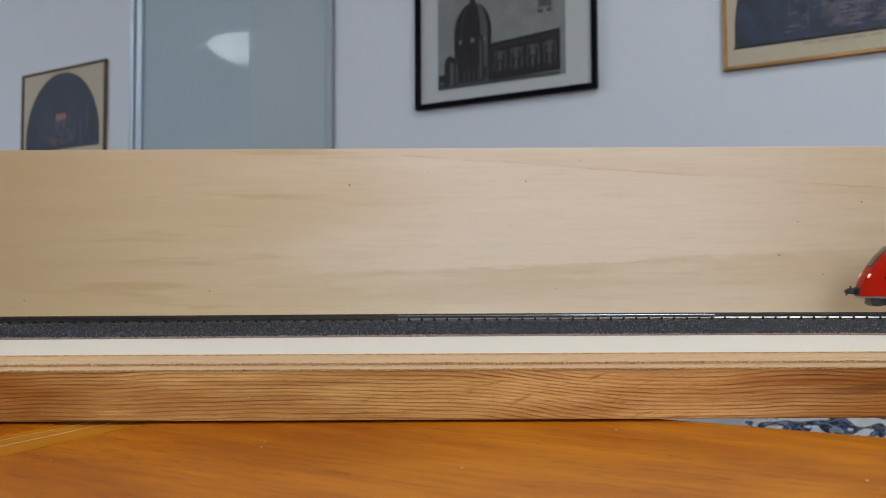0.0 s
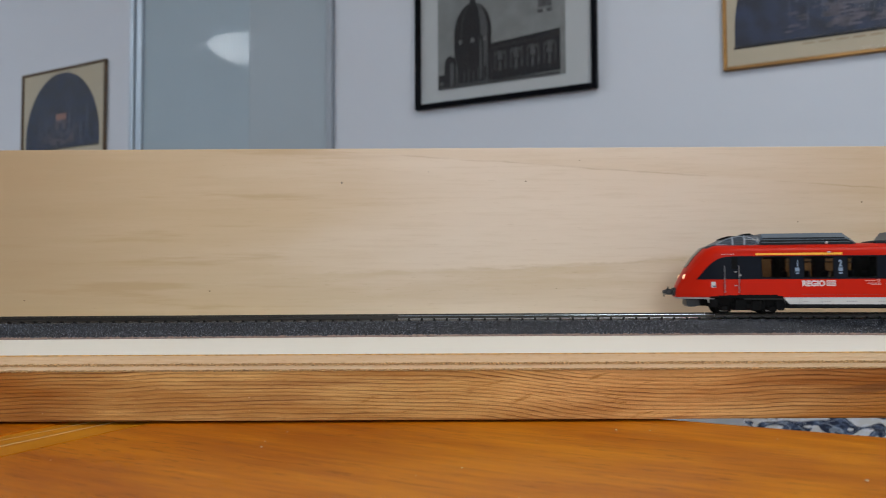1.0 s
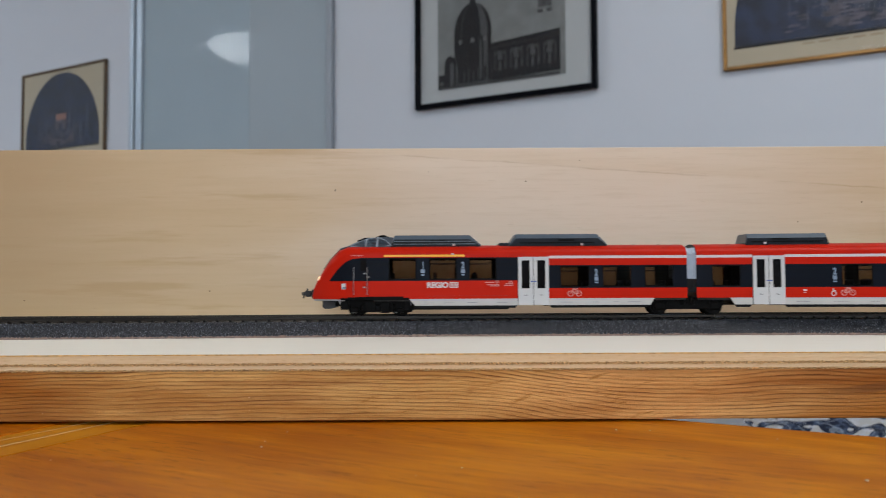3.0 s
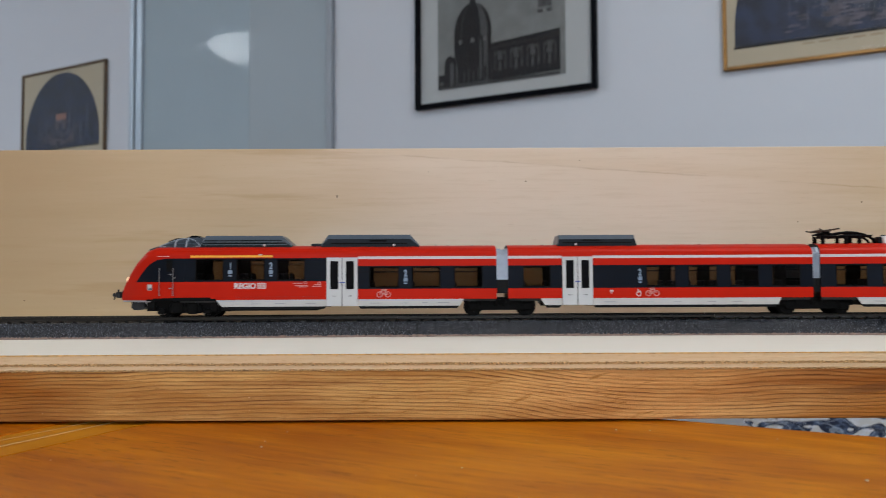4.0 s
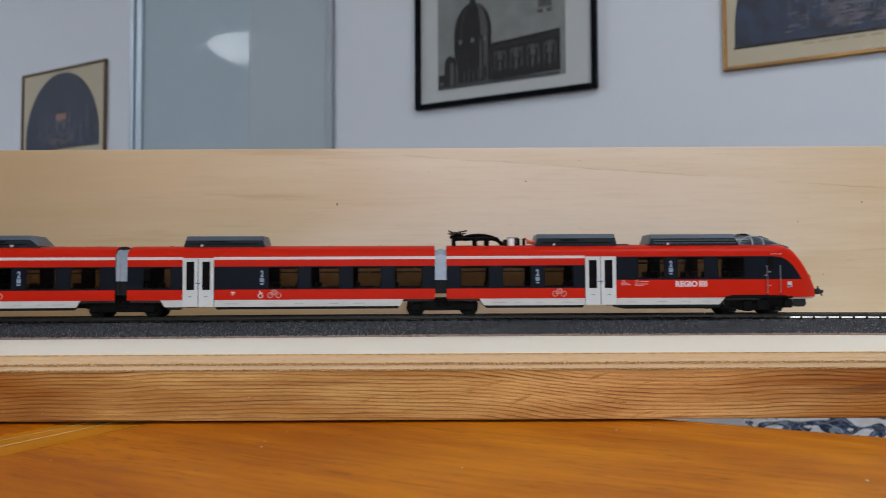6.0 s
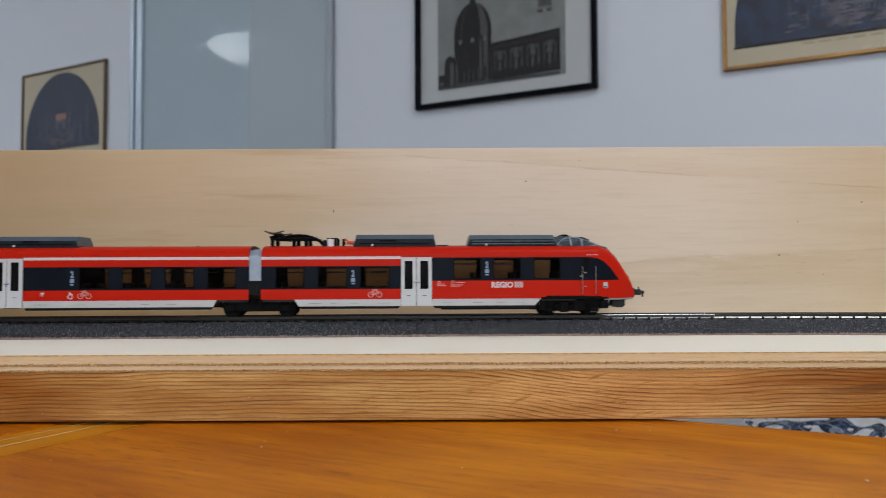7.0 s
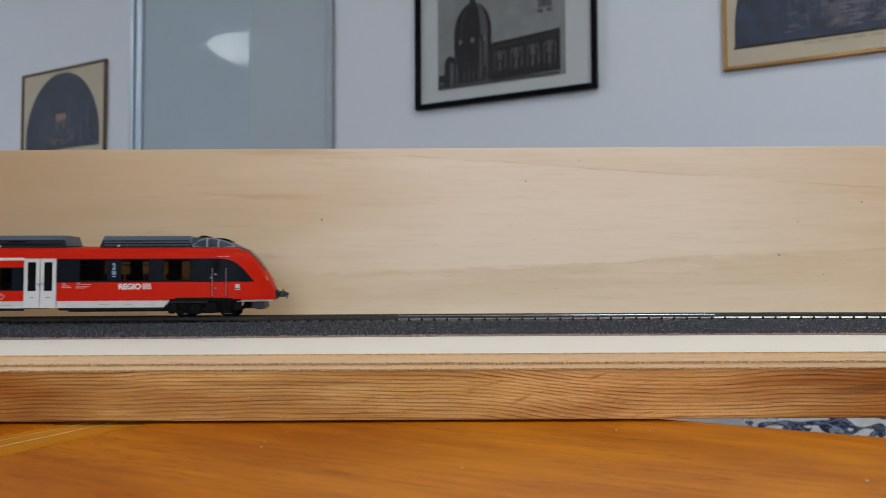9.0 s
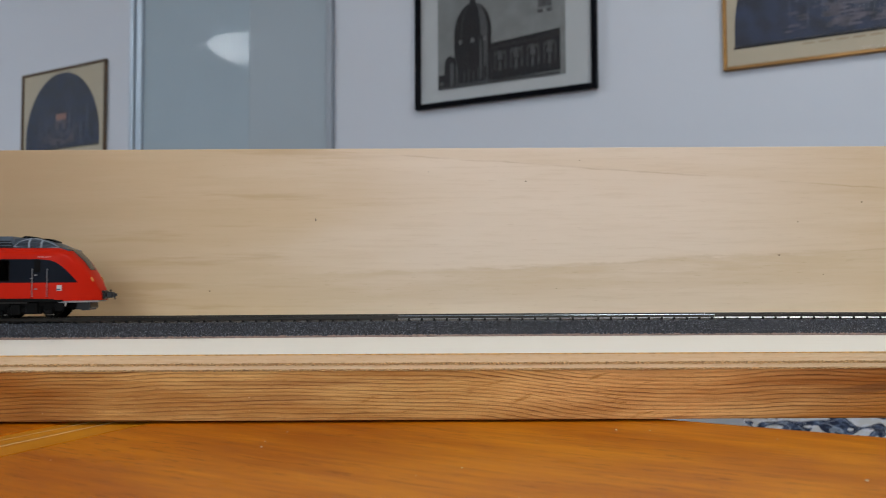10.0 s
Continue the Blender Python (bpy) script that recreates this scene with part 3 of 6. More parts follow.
def build_board():
    board = empty("layout_board", Matrix.Translation((0, BOARD_FRONT, 0)) @ pose(0, 0, 0))
    tagged(board, "pale plywood baseboard for a model railway, with raw edges", "baseboard")
    deep = BACK_FACE - BOARD_FRONT
    bm = bmesh.new()
    z0, z1, t = PLY_BOTTOM, PLY_TOP, (PLY_TOP - PLY_BOTTOM)
    box(bm, BOARD_X0, BOARD_X1, 0.0007, deep, z1 - t * 0.06, z1)
    part("top_veneer", bm, M_PLYTOP, board, "whitish plywood veneer")
    rng = np.random.default_rng(9)

    def ragged(z0, z1, depth):
        """The torn front of a cross layer between two heights."""
        xs = np.arange(-0.34, 0.34, 0.0007)
        rows, verts, faces = 5, [], []
        for x in xs:
            for k in range(rows):
                w = k / (rows - 1)
                tear = rng.uniform(-1, 1) * depth
                rim = rng.uniform(-0.00018, 0.00018) if k in (0, rows - 1) else 0
                verts.append((x, -0.00015 + tear, z0 + (z1 - z0) * w + rim))
        for i in range(len(xs) - 1):
            for k in range(rows - 1):
                a = i * rows + k
                faces.append((a, a + rows, a + rows + 1, a + 1))
        mesh = bpy.data.meshes.new("torn_edge")
        mesh.from_pydata(verts, [], faces)
        mesh.materials.append(M_PLY_B)
        ob = new("torn_edge", mesh)
        ob.parent = board
        tagged(ob, "rough torn brown end grain")

    ragged(z0 + t * 0.30, z0 + t * 0.45, 0.0003)
    ragged(z0 - t * 0.04, z0 + t * 0.07, 0.0003)
    bm = bmesh.new()
    box(bm, BOARD_X0, BOARD_X1, -0.0001, 0.0006, z1 - t * 0.075, z1 - 0.0001)
    part("veneer_edge", bm, M_VENEER, board, "golden edge of the top veneer")
    for name, a, b, y, m in (("long_ply", 0.42, 0.94, 0.0, M_PLY_A), ("cross_ply", 0.30, 0.42, 0.0006, M_PLY_B), ("long_ply", 0.04, 0.30, 0.0, M_PLY_A),
                             ("cross_ply", 0.0, 0.04, 0.0005, M_PLY_B)):
        bm = bmesh.new()
        box(bm, BOARD_X0, BOARD_X1, y, deep, z0 + t * a, z0 + t * b)
        part(name, bm, m, board)
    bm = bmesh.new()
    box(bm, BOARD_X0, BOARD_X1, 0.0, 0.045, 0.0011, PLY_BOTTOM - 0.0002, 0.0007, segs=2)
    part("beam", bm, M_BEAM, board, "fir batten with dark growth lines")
    bm = bmesh.new()
    box(bm, BOARD_X0, BOARD_X1, deep - 0.045, deep, 0.0, PLY_BOTTOM - 0.0002, 0.0007, segs=2)
    part("beam", bm, M_BEAM, board)
    backing = empty("backing_board", Matrix.Translation((0, BACK_FACE, 0)))
    tagged(backing, "upright sanded plywood backing board behind the model track", "board")
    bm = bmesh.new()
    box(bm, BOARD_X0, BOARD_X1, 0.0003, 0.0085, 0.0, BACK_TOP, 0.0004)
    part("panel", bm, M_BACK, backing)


build_board()

# ---- track ----
BED_TOP = RAIL_Z - 0.0032


def grain_material():
    """Grey stone grains, each of its own tone; the palest stand in for glints of light."""
    m = material("loose_grains", (0.04, 0.042, 0.05), 0.34)
    nt, p = m.node_tree, m.node_tree.nodes["Principled BSDF"]
    geo = nt.nodes.new("ShaderNodeNewGeometry")
    ramp = nt.nodes.new("ShaderNodeValToRGB")
    el = ramp.color_ramp.elements
    el[0].position, el[0].color = 0.0, (0.006, 0.0068, 0.0095, 1)
    el[1].position, el[1].color = 1.0, (0.30, 0.32, 0.36, 1)
    for pos, c in ((0.45, (0.026, 0.029, 0.040, 1)), (0.84, (0.078, 0.086, 0.108, 1))):
        e = el.new(pos)
        e.color = c
    nt.links.new(geo.outputs["Random Per Island"], ramp.inputs[0])
    nt.links.new(ramp.outputs[0], p.inputs["Base Color"])
    return m


M_GRAIN = grain_material()


def build_track():
    track = empty("model_track")
    tagged(track, "nickel-silver model railway track on dark grey ballast", "railway track")
    rng = np.random.default_rng(4)
    # ballast bed: cross-section from the near foot over the top to the far foot
    across = [-0.0212, -0.0203, -0.0194, -0.0186, -0.0178, -0.0170, -0.0162, -0.0154, -0.0147, -0.014, -0.0132, -0.012, -0.008, -0.004, 0, 0.004, 0.008, 0.012, 0.0140, 0.0180, 0.021]
    top, foot = BED_TOP - 0.0003, PLY_TOP + 0.0001

    def bed_z(o):
        w = min(1, max(0, (abs(o) - 0.0128) / (0.021 - 0.0128)))
        return top + (foot - top) * w ** 1.15

    stations = np.arange(-0.62, 0.62, 0.0007)
    verts, faces = [], []
    for s in stations:
        for k, o in enumerate(across):
            fine = 1 if -0.021 < o < -0.011 else 0.25
            j = rng.uniform(-1, 1, 3) * fine
            x, y = beside(s + j[0] * 0.0002, o + j[1] * 0.00025)
            verts.append((x, y, bed_z(o) + j[2] * 0.00014 + (0.0003 * noise.noise((x * 300, o * 300, 0)) if k else -0.0004)))
    n = len(across)
    for i in range(len(stations) - 1):
        for k in range(n - 1):
            a = i * n + k
            faces.append((a, a + n, a + n + 1, a + 1))
    mesh = bpy.data.meshes.new("ballast_bed")
    mesh.from_pydata(verts, [], faces)
    mesh.materials.append(M_STONE)
    bed = new("ballast_bed", mesh)
    bed.parent = track
    tagged(bed, "dark grey gritty ballast shoulder", kind="stuff")
    # loose grit on the near shoulder
    verts, faces = [], []
    base = [(1, 0, 0), (-1, 0, 0), (0, 1, 0), (0, -1, 0), (0, 0, 1), (0, 0, -1)]
    tri = [(0, 2, 4), (2, 1, 4), (1, 3, 4), (3, 0, 4), (2, 0, 5), (1, 2, 5), (3, 1, 5), (0, 3, 5)]
    for _ in range(80000):
        s, o = rng.uniform(-0.45, 0.45), -0.0118 - 0.0096 * rng.uniform() ** 0.9
        x, y = beside(s, o)
        r = rng.uniform(0.00016, 0.00034) * (1.6 if rng.uniform() < 0.12 else 1)
        z = bed_z(o) + r * 0.3
        turn = Euler(rng.uniform(0, 6.28, 3)).to_matrix()
        k = len(verts)
        verts += [Vector((x, y, z)) + turn @ Vector(b) * r * rng.uniform(0.7, 1.15) for b in base]
        faces += [tuple(k + q for q in f) for f in tri]
    mesh = bpy.data.meshes.new("ballast_grit")
    mesh.from_pydata(verts, [], faces)
    mesh.materials.append(M_GRAIN)
    grit = new("ballast_grit", mesh)
    grit.parent = track
    tagged(grit, "loose dark ballast grains", kind="stuff")
    # brownish fringe of the bed on the plywood
    verts, faces = [], []
    st = np.arange(-0.6, 0.6, 0.0009)
    for s in st:
        for o, z in ((-0.0212 - rng.uniform(0, 0.0014), 0.00012), (-0.0212 - rng.uniform(0, 0.0006), 0.0003 + rng.uniform(0, 0.0006)), (-0.0203, 0.0008 + rng.uniform(0, 0.0007))):
            x, y = beside(s, o)
            verts.append((x, y, PLY_TOP + z))
    for i in range(len(st) - 1):
        for k in range(2):
            a = i * 3 + k
            faces.append((a, a + 3, a + 4, a + 1))
    mesh = bpy.data.meshes.new("bed_fringe")
    mesh.from_pydata(verts, [], faces)
    mesh.materials.append(M_FRINGE)
    fr = new("bed_fringe", mesh)
    fr.parent = track
    tagged(fr, "brownish worn edge of the track bed", kind="stuff")
    # sleepers with their rail chairs, one shared mesh
    bm = bmesh.new()
    box(bm, -0.0012, 0.0012, -0.0120, 0.0120, -0.0024, 0.0000, 0.0002)
    for y in (-0.00825, 0.00825):
        box(bm, -0.00065, 0.00065, y - 0.0014, y + 0.0014, -0.0002, 0.0011, 0.0002)
        box(bm, -0.0006, 0.0006, y - 0.0012, y + 0.0012, 0.0011, 0.0015, 0.0001)
    sleeper = part("sleeper", bm, M_SLEEPER, track)
    shared = sleeper.data
    pitch = 0.00755
    for i in range(-78, 79):
        ob = sleeper if i == -78 else new("sleeper", shared)
        ob.parent = track
        x, y, a = along(i * pitch + 0.002)
        ob.matrix_local = Matrix.Translation((x, y, BED_TOP)) @ Matrix.Rotation(a, 4, "Z")
    # rails in the lengths between the joints
    joints = [-0.6, -0.4, -0.2165, -0.0273, 0.076, 0.1622, 0.34, 0.6]
    prof = [(-0.0011, 0.0), (-0.0011, 0.0001), (-0.00034, 0.00082), (-0.00034, 0.0016), (-0.00058, 0.0019), (-0.00056, 0.00205), (-0.00030, 0.0025)]
    prof = prof + [(-a, b) for a, b in prof[::-1]]
    for side in (-0.00825, 0.00825):
        for a, b in zip(joints, joints[1:]):
            verts, faces = [], []
            m = max(6, int((b - a) / 0.012))
            for i in range(m + 1):
                s = a + 0.0001 + (b - a - 0.0002) * i / m
                for o, z in prof:
                    x, y = beside(s, side + o)
                    verts.append((x, y, RAIL_Z - 0.0025 + z))
            n = len(prof)
            for i in range(m):
                for k in range(n):
                    p, q = i * n + k, i * n + (k + 1) % n
                    faces.append((p, p + n, q + n, q))
            faces += [tuple(range(n)), tuple(range(m * n + n - 1, m * n - 1, -1))]
            mesh = bpy.data.meshes.new("rail")
            mesh.from_pydata(verts, [], faces)
            mesh.materials.append(M_RAIL if a < 0.15 else M_RAIL_BRIGHT)
            mesh.materials.append(M_RAIL_SIDE)
            mesh.materials.append(M_RAIL_HEAD)
            dull = {0, 2, 3, 4, n - 4, n - 3, n - 2, n - 1}
            if not (-0.05 < a < 0.14 and side < 0):
                dull |= {4, 5, 6, 7, 8}          # dull heads, bright feet
            if b < 0:
                dull = set(range(n))             # these lengths are dull all round
            for f in mesh.polygons[:m * n]:
                f.material_index = 1 if f.index % n in dull else (2 if f.index % n in (4, 5, 6, 7, 8) else 0)
            ob = new("rail", mesh)
            ob.parent = track


build_track()

# ---- railcar, in millimetres of its own; x runs from the joint outwards, z from the rail head ----
MM = 0.001
HALF_W, ROOF_Z, FLOOR_EDGE = 17.0, 41.3, 9.4
NOSE = [(0, 41.3), (200, 41.3), (203.8, 41.0), (209.0, 39.0), (214.6, 33.2), (218.8, 27), (222.4, 21), (224.6, 16), (225.4, 12.5), (225.5, 9.4)]


def nose_top(u):
    if u <= 200:
        return 41.3
    for (a, za), (b, zb) in zip(NOSE, NOSE[1:]):
        if a <= u <= b:
            return za + (zb - za) * (u - a) / (b - a)
    return 9.5


def half_width(u):
    if u < 192:
        return HALF_W
    w = min(1, (u - 192) / 34.0)
    return HALF_W * (1 - 0.70 * w ** 2.3)


def skin(u, z):
    """Half the body's width at u and height z."""
    zt = max(nose_top(u), FLOOR_EDGE + 0.5)
    v = (z - FLOOR_EDGE) / (zt - FLOOR_EDGE)
    k = max(0.0, (v - 0.80) / 0.20)
    tumble = 1 - 0.02 * max(0.0, v - 0.3)
    return half_width(u) * tumble * (1 - min(1, k) ** 2.4) ** (1 / 2.4)


def to_metres(bm):
    bmesh.ops.scale(bm, vec=(MM, MM, MM), verts=bm.verts[:])


def mirrored(bm, flip):
    if flip:
        bmesh.ops.scale(bm, vec=(-1, 1, 1), verts=bm.verts[:])
        bmesh.ops.reverse_faces(bm, faces=bm.faces[:])


class Car:
    """Collects the parts of one car. flip: the car's outer end looks to -x."""

    def __init__(self, name, label, flip):
        self.root, self.flip = empty(name), flip
        tagged(self.root, label, "railcar", "cars of the model train")

    def add(self, name, bm, mat, parent=None, label="", smooth=False):
        mirrored(bm, self.flip)
        to_metres(bm)
        return part(name, bm, mat, parent or self.root, label, smooth)

    def x(self, u):
        return -u if self.flip else u

    def writing(self, word, u0, u1, z0, z1, mat, both=True, parent=None):
        """Letters on both sides of the car; they read from left to right on each."""
        for side in ((-1, 1) if both else (-1,)):
            mesh = letters(word, (z1 - z0) * MM, (u1 - u0) * MM)
            mesh.materials.append(mat)
            ob = new("lettering", mesh)
            ob.parent = parent or self.root
            left = min(self.x(u0), self.x(u1)) if side < 0 else max(self.x(u0), self.x(u1))
            y = side * (max(skin(u0, z0), skin(u1, z1)) + 0.06)
            ob.matrix_local = Matrix.Translation((left * MM, y * MM, z0 * MM)) @ Matrix.Rotation(0 if side < 0 else math.pi, 4, "Z")
            tagged(ob, "white printed lettering")


def side_wall(bm, zones, holes, u0, u1, zlevels):
    """Both side walls between u0 and u1 as panels round the window and door holes. zones(u, z) gives the material."""
    us = sorted({u0, u1, *[h[0] for h in holes], *[h[1] for h in holes], *[u for u in (12.0, 83.5, 104.7, 185.0, 192.0) if u0 < u < u1]})
    zs = sorted({*zlevels, *[h[2] for h in holes], *[h[3] for h in holes]})
    for side in (-1, 1):
        grid = {}

        def v(i, j, inner):
            key = (i, j, inner)
            if key not in grid:
                y = skin(min(us[i], 191.9), zs[j]) - (0.9 if inner else 0)
                grid[key] = bm.verts.new((us[i], side * max(y, 0.01), zs[j]))
            return grid[key]

        solid = {}
        for i in range(len(us) - 1):
            for j in range(len(zs) - 1):
                uc, zc = (us[i] + us[i + 1]) / 2, (zs[j] + zs[j + 1]) / 2
                solid[i, j] = not any(h[0] < uc < h[1] and h[2] < zc < h[3] for h in holes)
        for (i, j), full in solid.items():
            if not full:
                continue
            uc, zc = (us[i] + us[i + 1]) / 2, (zs[j] + zs[j + 1]) / 2
            mat = zones(uc, zc)
            f = bm.faces.new((v(i, j, 0), v(i + 1, j, 0), v(i + 1, j + 1, 0), v(i, j + 1, 0)))
            f.material_index = mat
            if zc < 35:
                f = bm.faces.new((v(i, j, 1), v(i, j + 1, 1), v(i + 1, j + 1, 1), v(i + 1, j, 1)))
                f.material_index = 3
            for di, dj, a, b in ((-1, 0, (i, j), (i, j + 1)), (1, 0, (i + 1, j + 1), (i + 1, j)), (0, -1, (i + 1, j), (i, j)), (0, 1, (i, j + 1), (i + 1, j + 1))):
                if not solid.get((i + di, j + dj), True) or (i + di, j + dj) not in solid and zc < 35:
                    f = bm.faces.new((v(*a, 0), v(*b, 0), v(*b, 1), v(*a, 1)))
                    f.material_index = 4
    bmesh.ops.recalc_face_normals(bm, faces=bm.faces[:])


Z_LEVELS = [9.4, 12.0, 15.4, 20.0, 24.0, 28.8, 31.2, 32.8, 33.6, 34.4, 35.6, 36.8, 38.0, 39.1, 40.0, 40.6, 41.0, 41.28]
SHELL_MATS = [M_RED, M_GREY, M_PRINT, M_INSIDE, M_BLACK]
LOW_Z, HIGH_Z = (16.0, 28.4), (20.7, 33.2)


def panes(car, windows, z0, z1):
    for u0, u1 in windows:
        for side in (-1, 1):
            bm = bmesh.new()
            y = side * (skin(u0, z0) - 0.55)
            f = bm.faces.new([bm.verts.new((u, y, z)) for u, z in ((u0 - 0.1, z0 - 0.1), (u1 + 0.1, z0 - 0.1), (u1 + 0.1, z1 + 0.1), (u0 - 0.1, z1 + 0.1))])
            if side > 0:
                f.normal_flip()
            w = car.add("window", bm, M_WINDOW)
            bm = bmesh.new()
            yf = side * (skin(u0, z0) - 0.25)
            t = 0.55
            for a, b, c, d in ((u0, u0 + t, z0, z1), (u1 - t, u1, z0, z1), (u0 + t, u1 - t, z0, z0 + t), (u0 + t, u1 - t, z1 - t, z1)):
                box(bm, a, b, yf - 0.2, yf + 0.2, c, d)
            if (u1 - u0) > 16.4:
                box(bm, u0 + t, u1 - t, yf - 0.15, yf + 0.15, z1 - 3.2, z1 - 2.8)
            car.add("window_frame", bm, M_BLACK, w)


def door(car, u0, u1, z0=5.5, z1=33.8):
    """A pair of pale sliding leaves with dark upright panes, on each side."""
    mid = (u0 + u1) / 2
    for side in (-1, 1):
        for a, b in ((u0 + 0.15, mid - 0.2), (mid + 0.2, u1 - 0.15)):
            bm = bmesh.new()
            y = side * (HALF_W + 0.12)
            g0, g1, h0, h1 = a + 2.0, b - 2.0, 15.3, 31.7
            for p, q, r, s in ((a, g0, z0, z1), (g1, b, z0, z1), (g0, g1, z0, h0), (g0, g1, h1, z1)):
                box(bm, p, q, y - 0.45, y + 0.45, r, s)
            leaf = car.add("door_leaf", bm, M_DOOR, None, "pale grey sliding door leaf")
            bm = bmesh.new()
            box(bm, g0 - 0.1, g1 + 0.1, y - 0.15, y + 0.15, h0 - 0.1, h1 + 0.1, 0.05)
            car.add("door_pane", bm, M_SCREEN, leaf, "dark door window")
            bm = bmesh.new()
            box(bm, (a + b) / 2 - 1.0, (a + b) / 2 + 1.0, y + side * 0.4 - 0.1, y + side * 0.4 + 0.1, 11.2, 11.55)
            car.add("step_mark", bm, M_DARK, leaf)
        bm = bmesh.new()
        box(bm, mid - 0.2, mid + 0.2, side * HALF_W - 0.1, side * HALF_W + 0.3, z0, z1 - 0.1)
        car.add("door_gasket", bm, M_DARK)
        bm = bmesh.new()
        box(bm, mid - 1.7, mid + 1.7, side * (HALF_W + 0.66) - 0.08, side * (HALF_W + 0.66) + 0.08, 19.0, 19.5)
        box(bm, mid - 0.25, mid + 0.25, side * (HALF_W + 0.66) - 0.12, side * (HALF_W + 0.66) + 0.12, 17.4, 18.8, 0, None, 1)
        car.add("door_button", bm, [M_BLUE, M_DARK])


def seats(car, places, z):
    for k, u in enumerate(places):
        for y in (-9.5, 9.5):
            bm = bmesh.new()
            box(bm, u - 2.6, u + 2.6, y - 5.2, y + 5.2, z, z + 3.2, 0.6)
            lean = 1 if k % 2 else -1
            box(bm, u + lean * 1.9 - 0.8, u + lean * 1.9 + 0.8, y - 5.0, y + 5.0, z + 3.0, z + 9.4, 0.6, None)
            car.add("seat", bm, M_SEAT)


def pod(car, u0, u1, ramps, z0=40.0, z1=47.6, half=10.5, mat=None, lower=True, name="roof_unit"):
    """A chamfered roof cover. ramps: length of the sloped ends."""
    bm = bmesh.new()
    chamfer = 2.6
    rings = []
    for u, zt in ((u0, z0 + 1.4), (u0 + ramps[0], z1), (u1 - ramps[1], z1), (u1, z0 + 1.4)):
        c = min(chamfer, (zt - z0) * 0.45)
        rings.append([bm.verts.new((u, y, z)) for y, z in ((-half, z0), (-half, zt - c), (-half + c, zt), (half - c, zt), (half, zt - c), (half, z0))])
    for a, b in zip(rings, rings[1:]):
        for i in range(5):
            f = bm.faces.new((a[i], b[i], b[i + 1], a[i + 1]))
            # top and chamfers take the paler grey: light from above put into the colour
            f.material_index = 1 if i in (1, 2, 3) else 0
    bm.faces.new(rings[0])
    bm.faces.new(rings[-1][::-1])
    bmesh.ops.recalc_face_normals(bm, faces=bm.faces[:])
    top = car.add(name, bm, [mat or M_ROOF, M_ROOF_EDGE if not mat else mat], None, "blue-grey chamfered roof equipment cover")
    if lower:
        bm = bmesh.new()
        for side in (-1, 1):
            y = side * (half + 0.12)
            box(bm, u0 + ramps[0] + 2, u1 - ramps[1] - 2, y - 0.15, y + 0.15, z0 + 2.0, z0 + 2.6)
            box(bm, u0 + ramps[0] + 14, u0 + ramps[0] + 24, y - 0.15, y + 0.15, z0 + 3.4, z0 + 4.3)
        car.add("grille", bm, M_BLACK, top)
        bm = bmesh.new()
        for u in (u0 + ramps[0] + 9, ):
            box(bm, u, u + 1.4, -half - 1.2, -half - 0.2, z0 + 0.6, z0 + 2.0, 0.3)
        car.add("roof_fitting", bm, M_PRINT, top)
    return top


def wheelset(car, u, holder):
    """Axle with two flanged wheels, turning about its middle."""
    bm = bmesh.new()
    for y in (-7.9, 7.9):
        s = 1 if y > 0 else -1
        for r, a, b in ((4.7, -1.0, 1.0), (5.5, -1.6, -1.0)):
            bmesh.ops.create_cone(bm, cap_ends=True, segments=24, radius1=r, radius2=r, depth=b - a,
                                  matrix=Matrix.Translation((0, y + s * (a + b) / 2, 0)) @ Matrix.Rotation(math.pi / 2, 4, "X"))
        for k in range(5):
            ang = k * 2 * math.pi / 5
            box(bm, 2.9 * math.cos(ang) - 0.5, 2.9 * math.cos(ang) + 0.5, y + s * 1.05 - 0.15, y + s * 1.05 + 0.15, 2.9 * math.sin(ang) - 0.5, 2.9 * math.sin(ang) + 0.5, mat=1)
    rod(bm, (0, -8, 0), (0, 8, 0), 0.9)
    w = car.add("wheelset", bm, [M_BLACK, M_DARK], holder)
    w.matrix_local = Matrix.Translation((car.x(u) * MM, 0, 4.1 * MM))
    WHEELS.append((w, car.x(u) * MM))
    return w


WHEELS = []


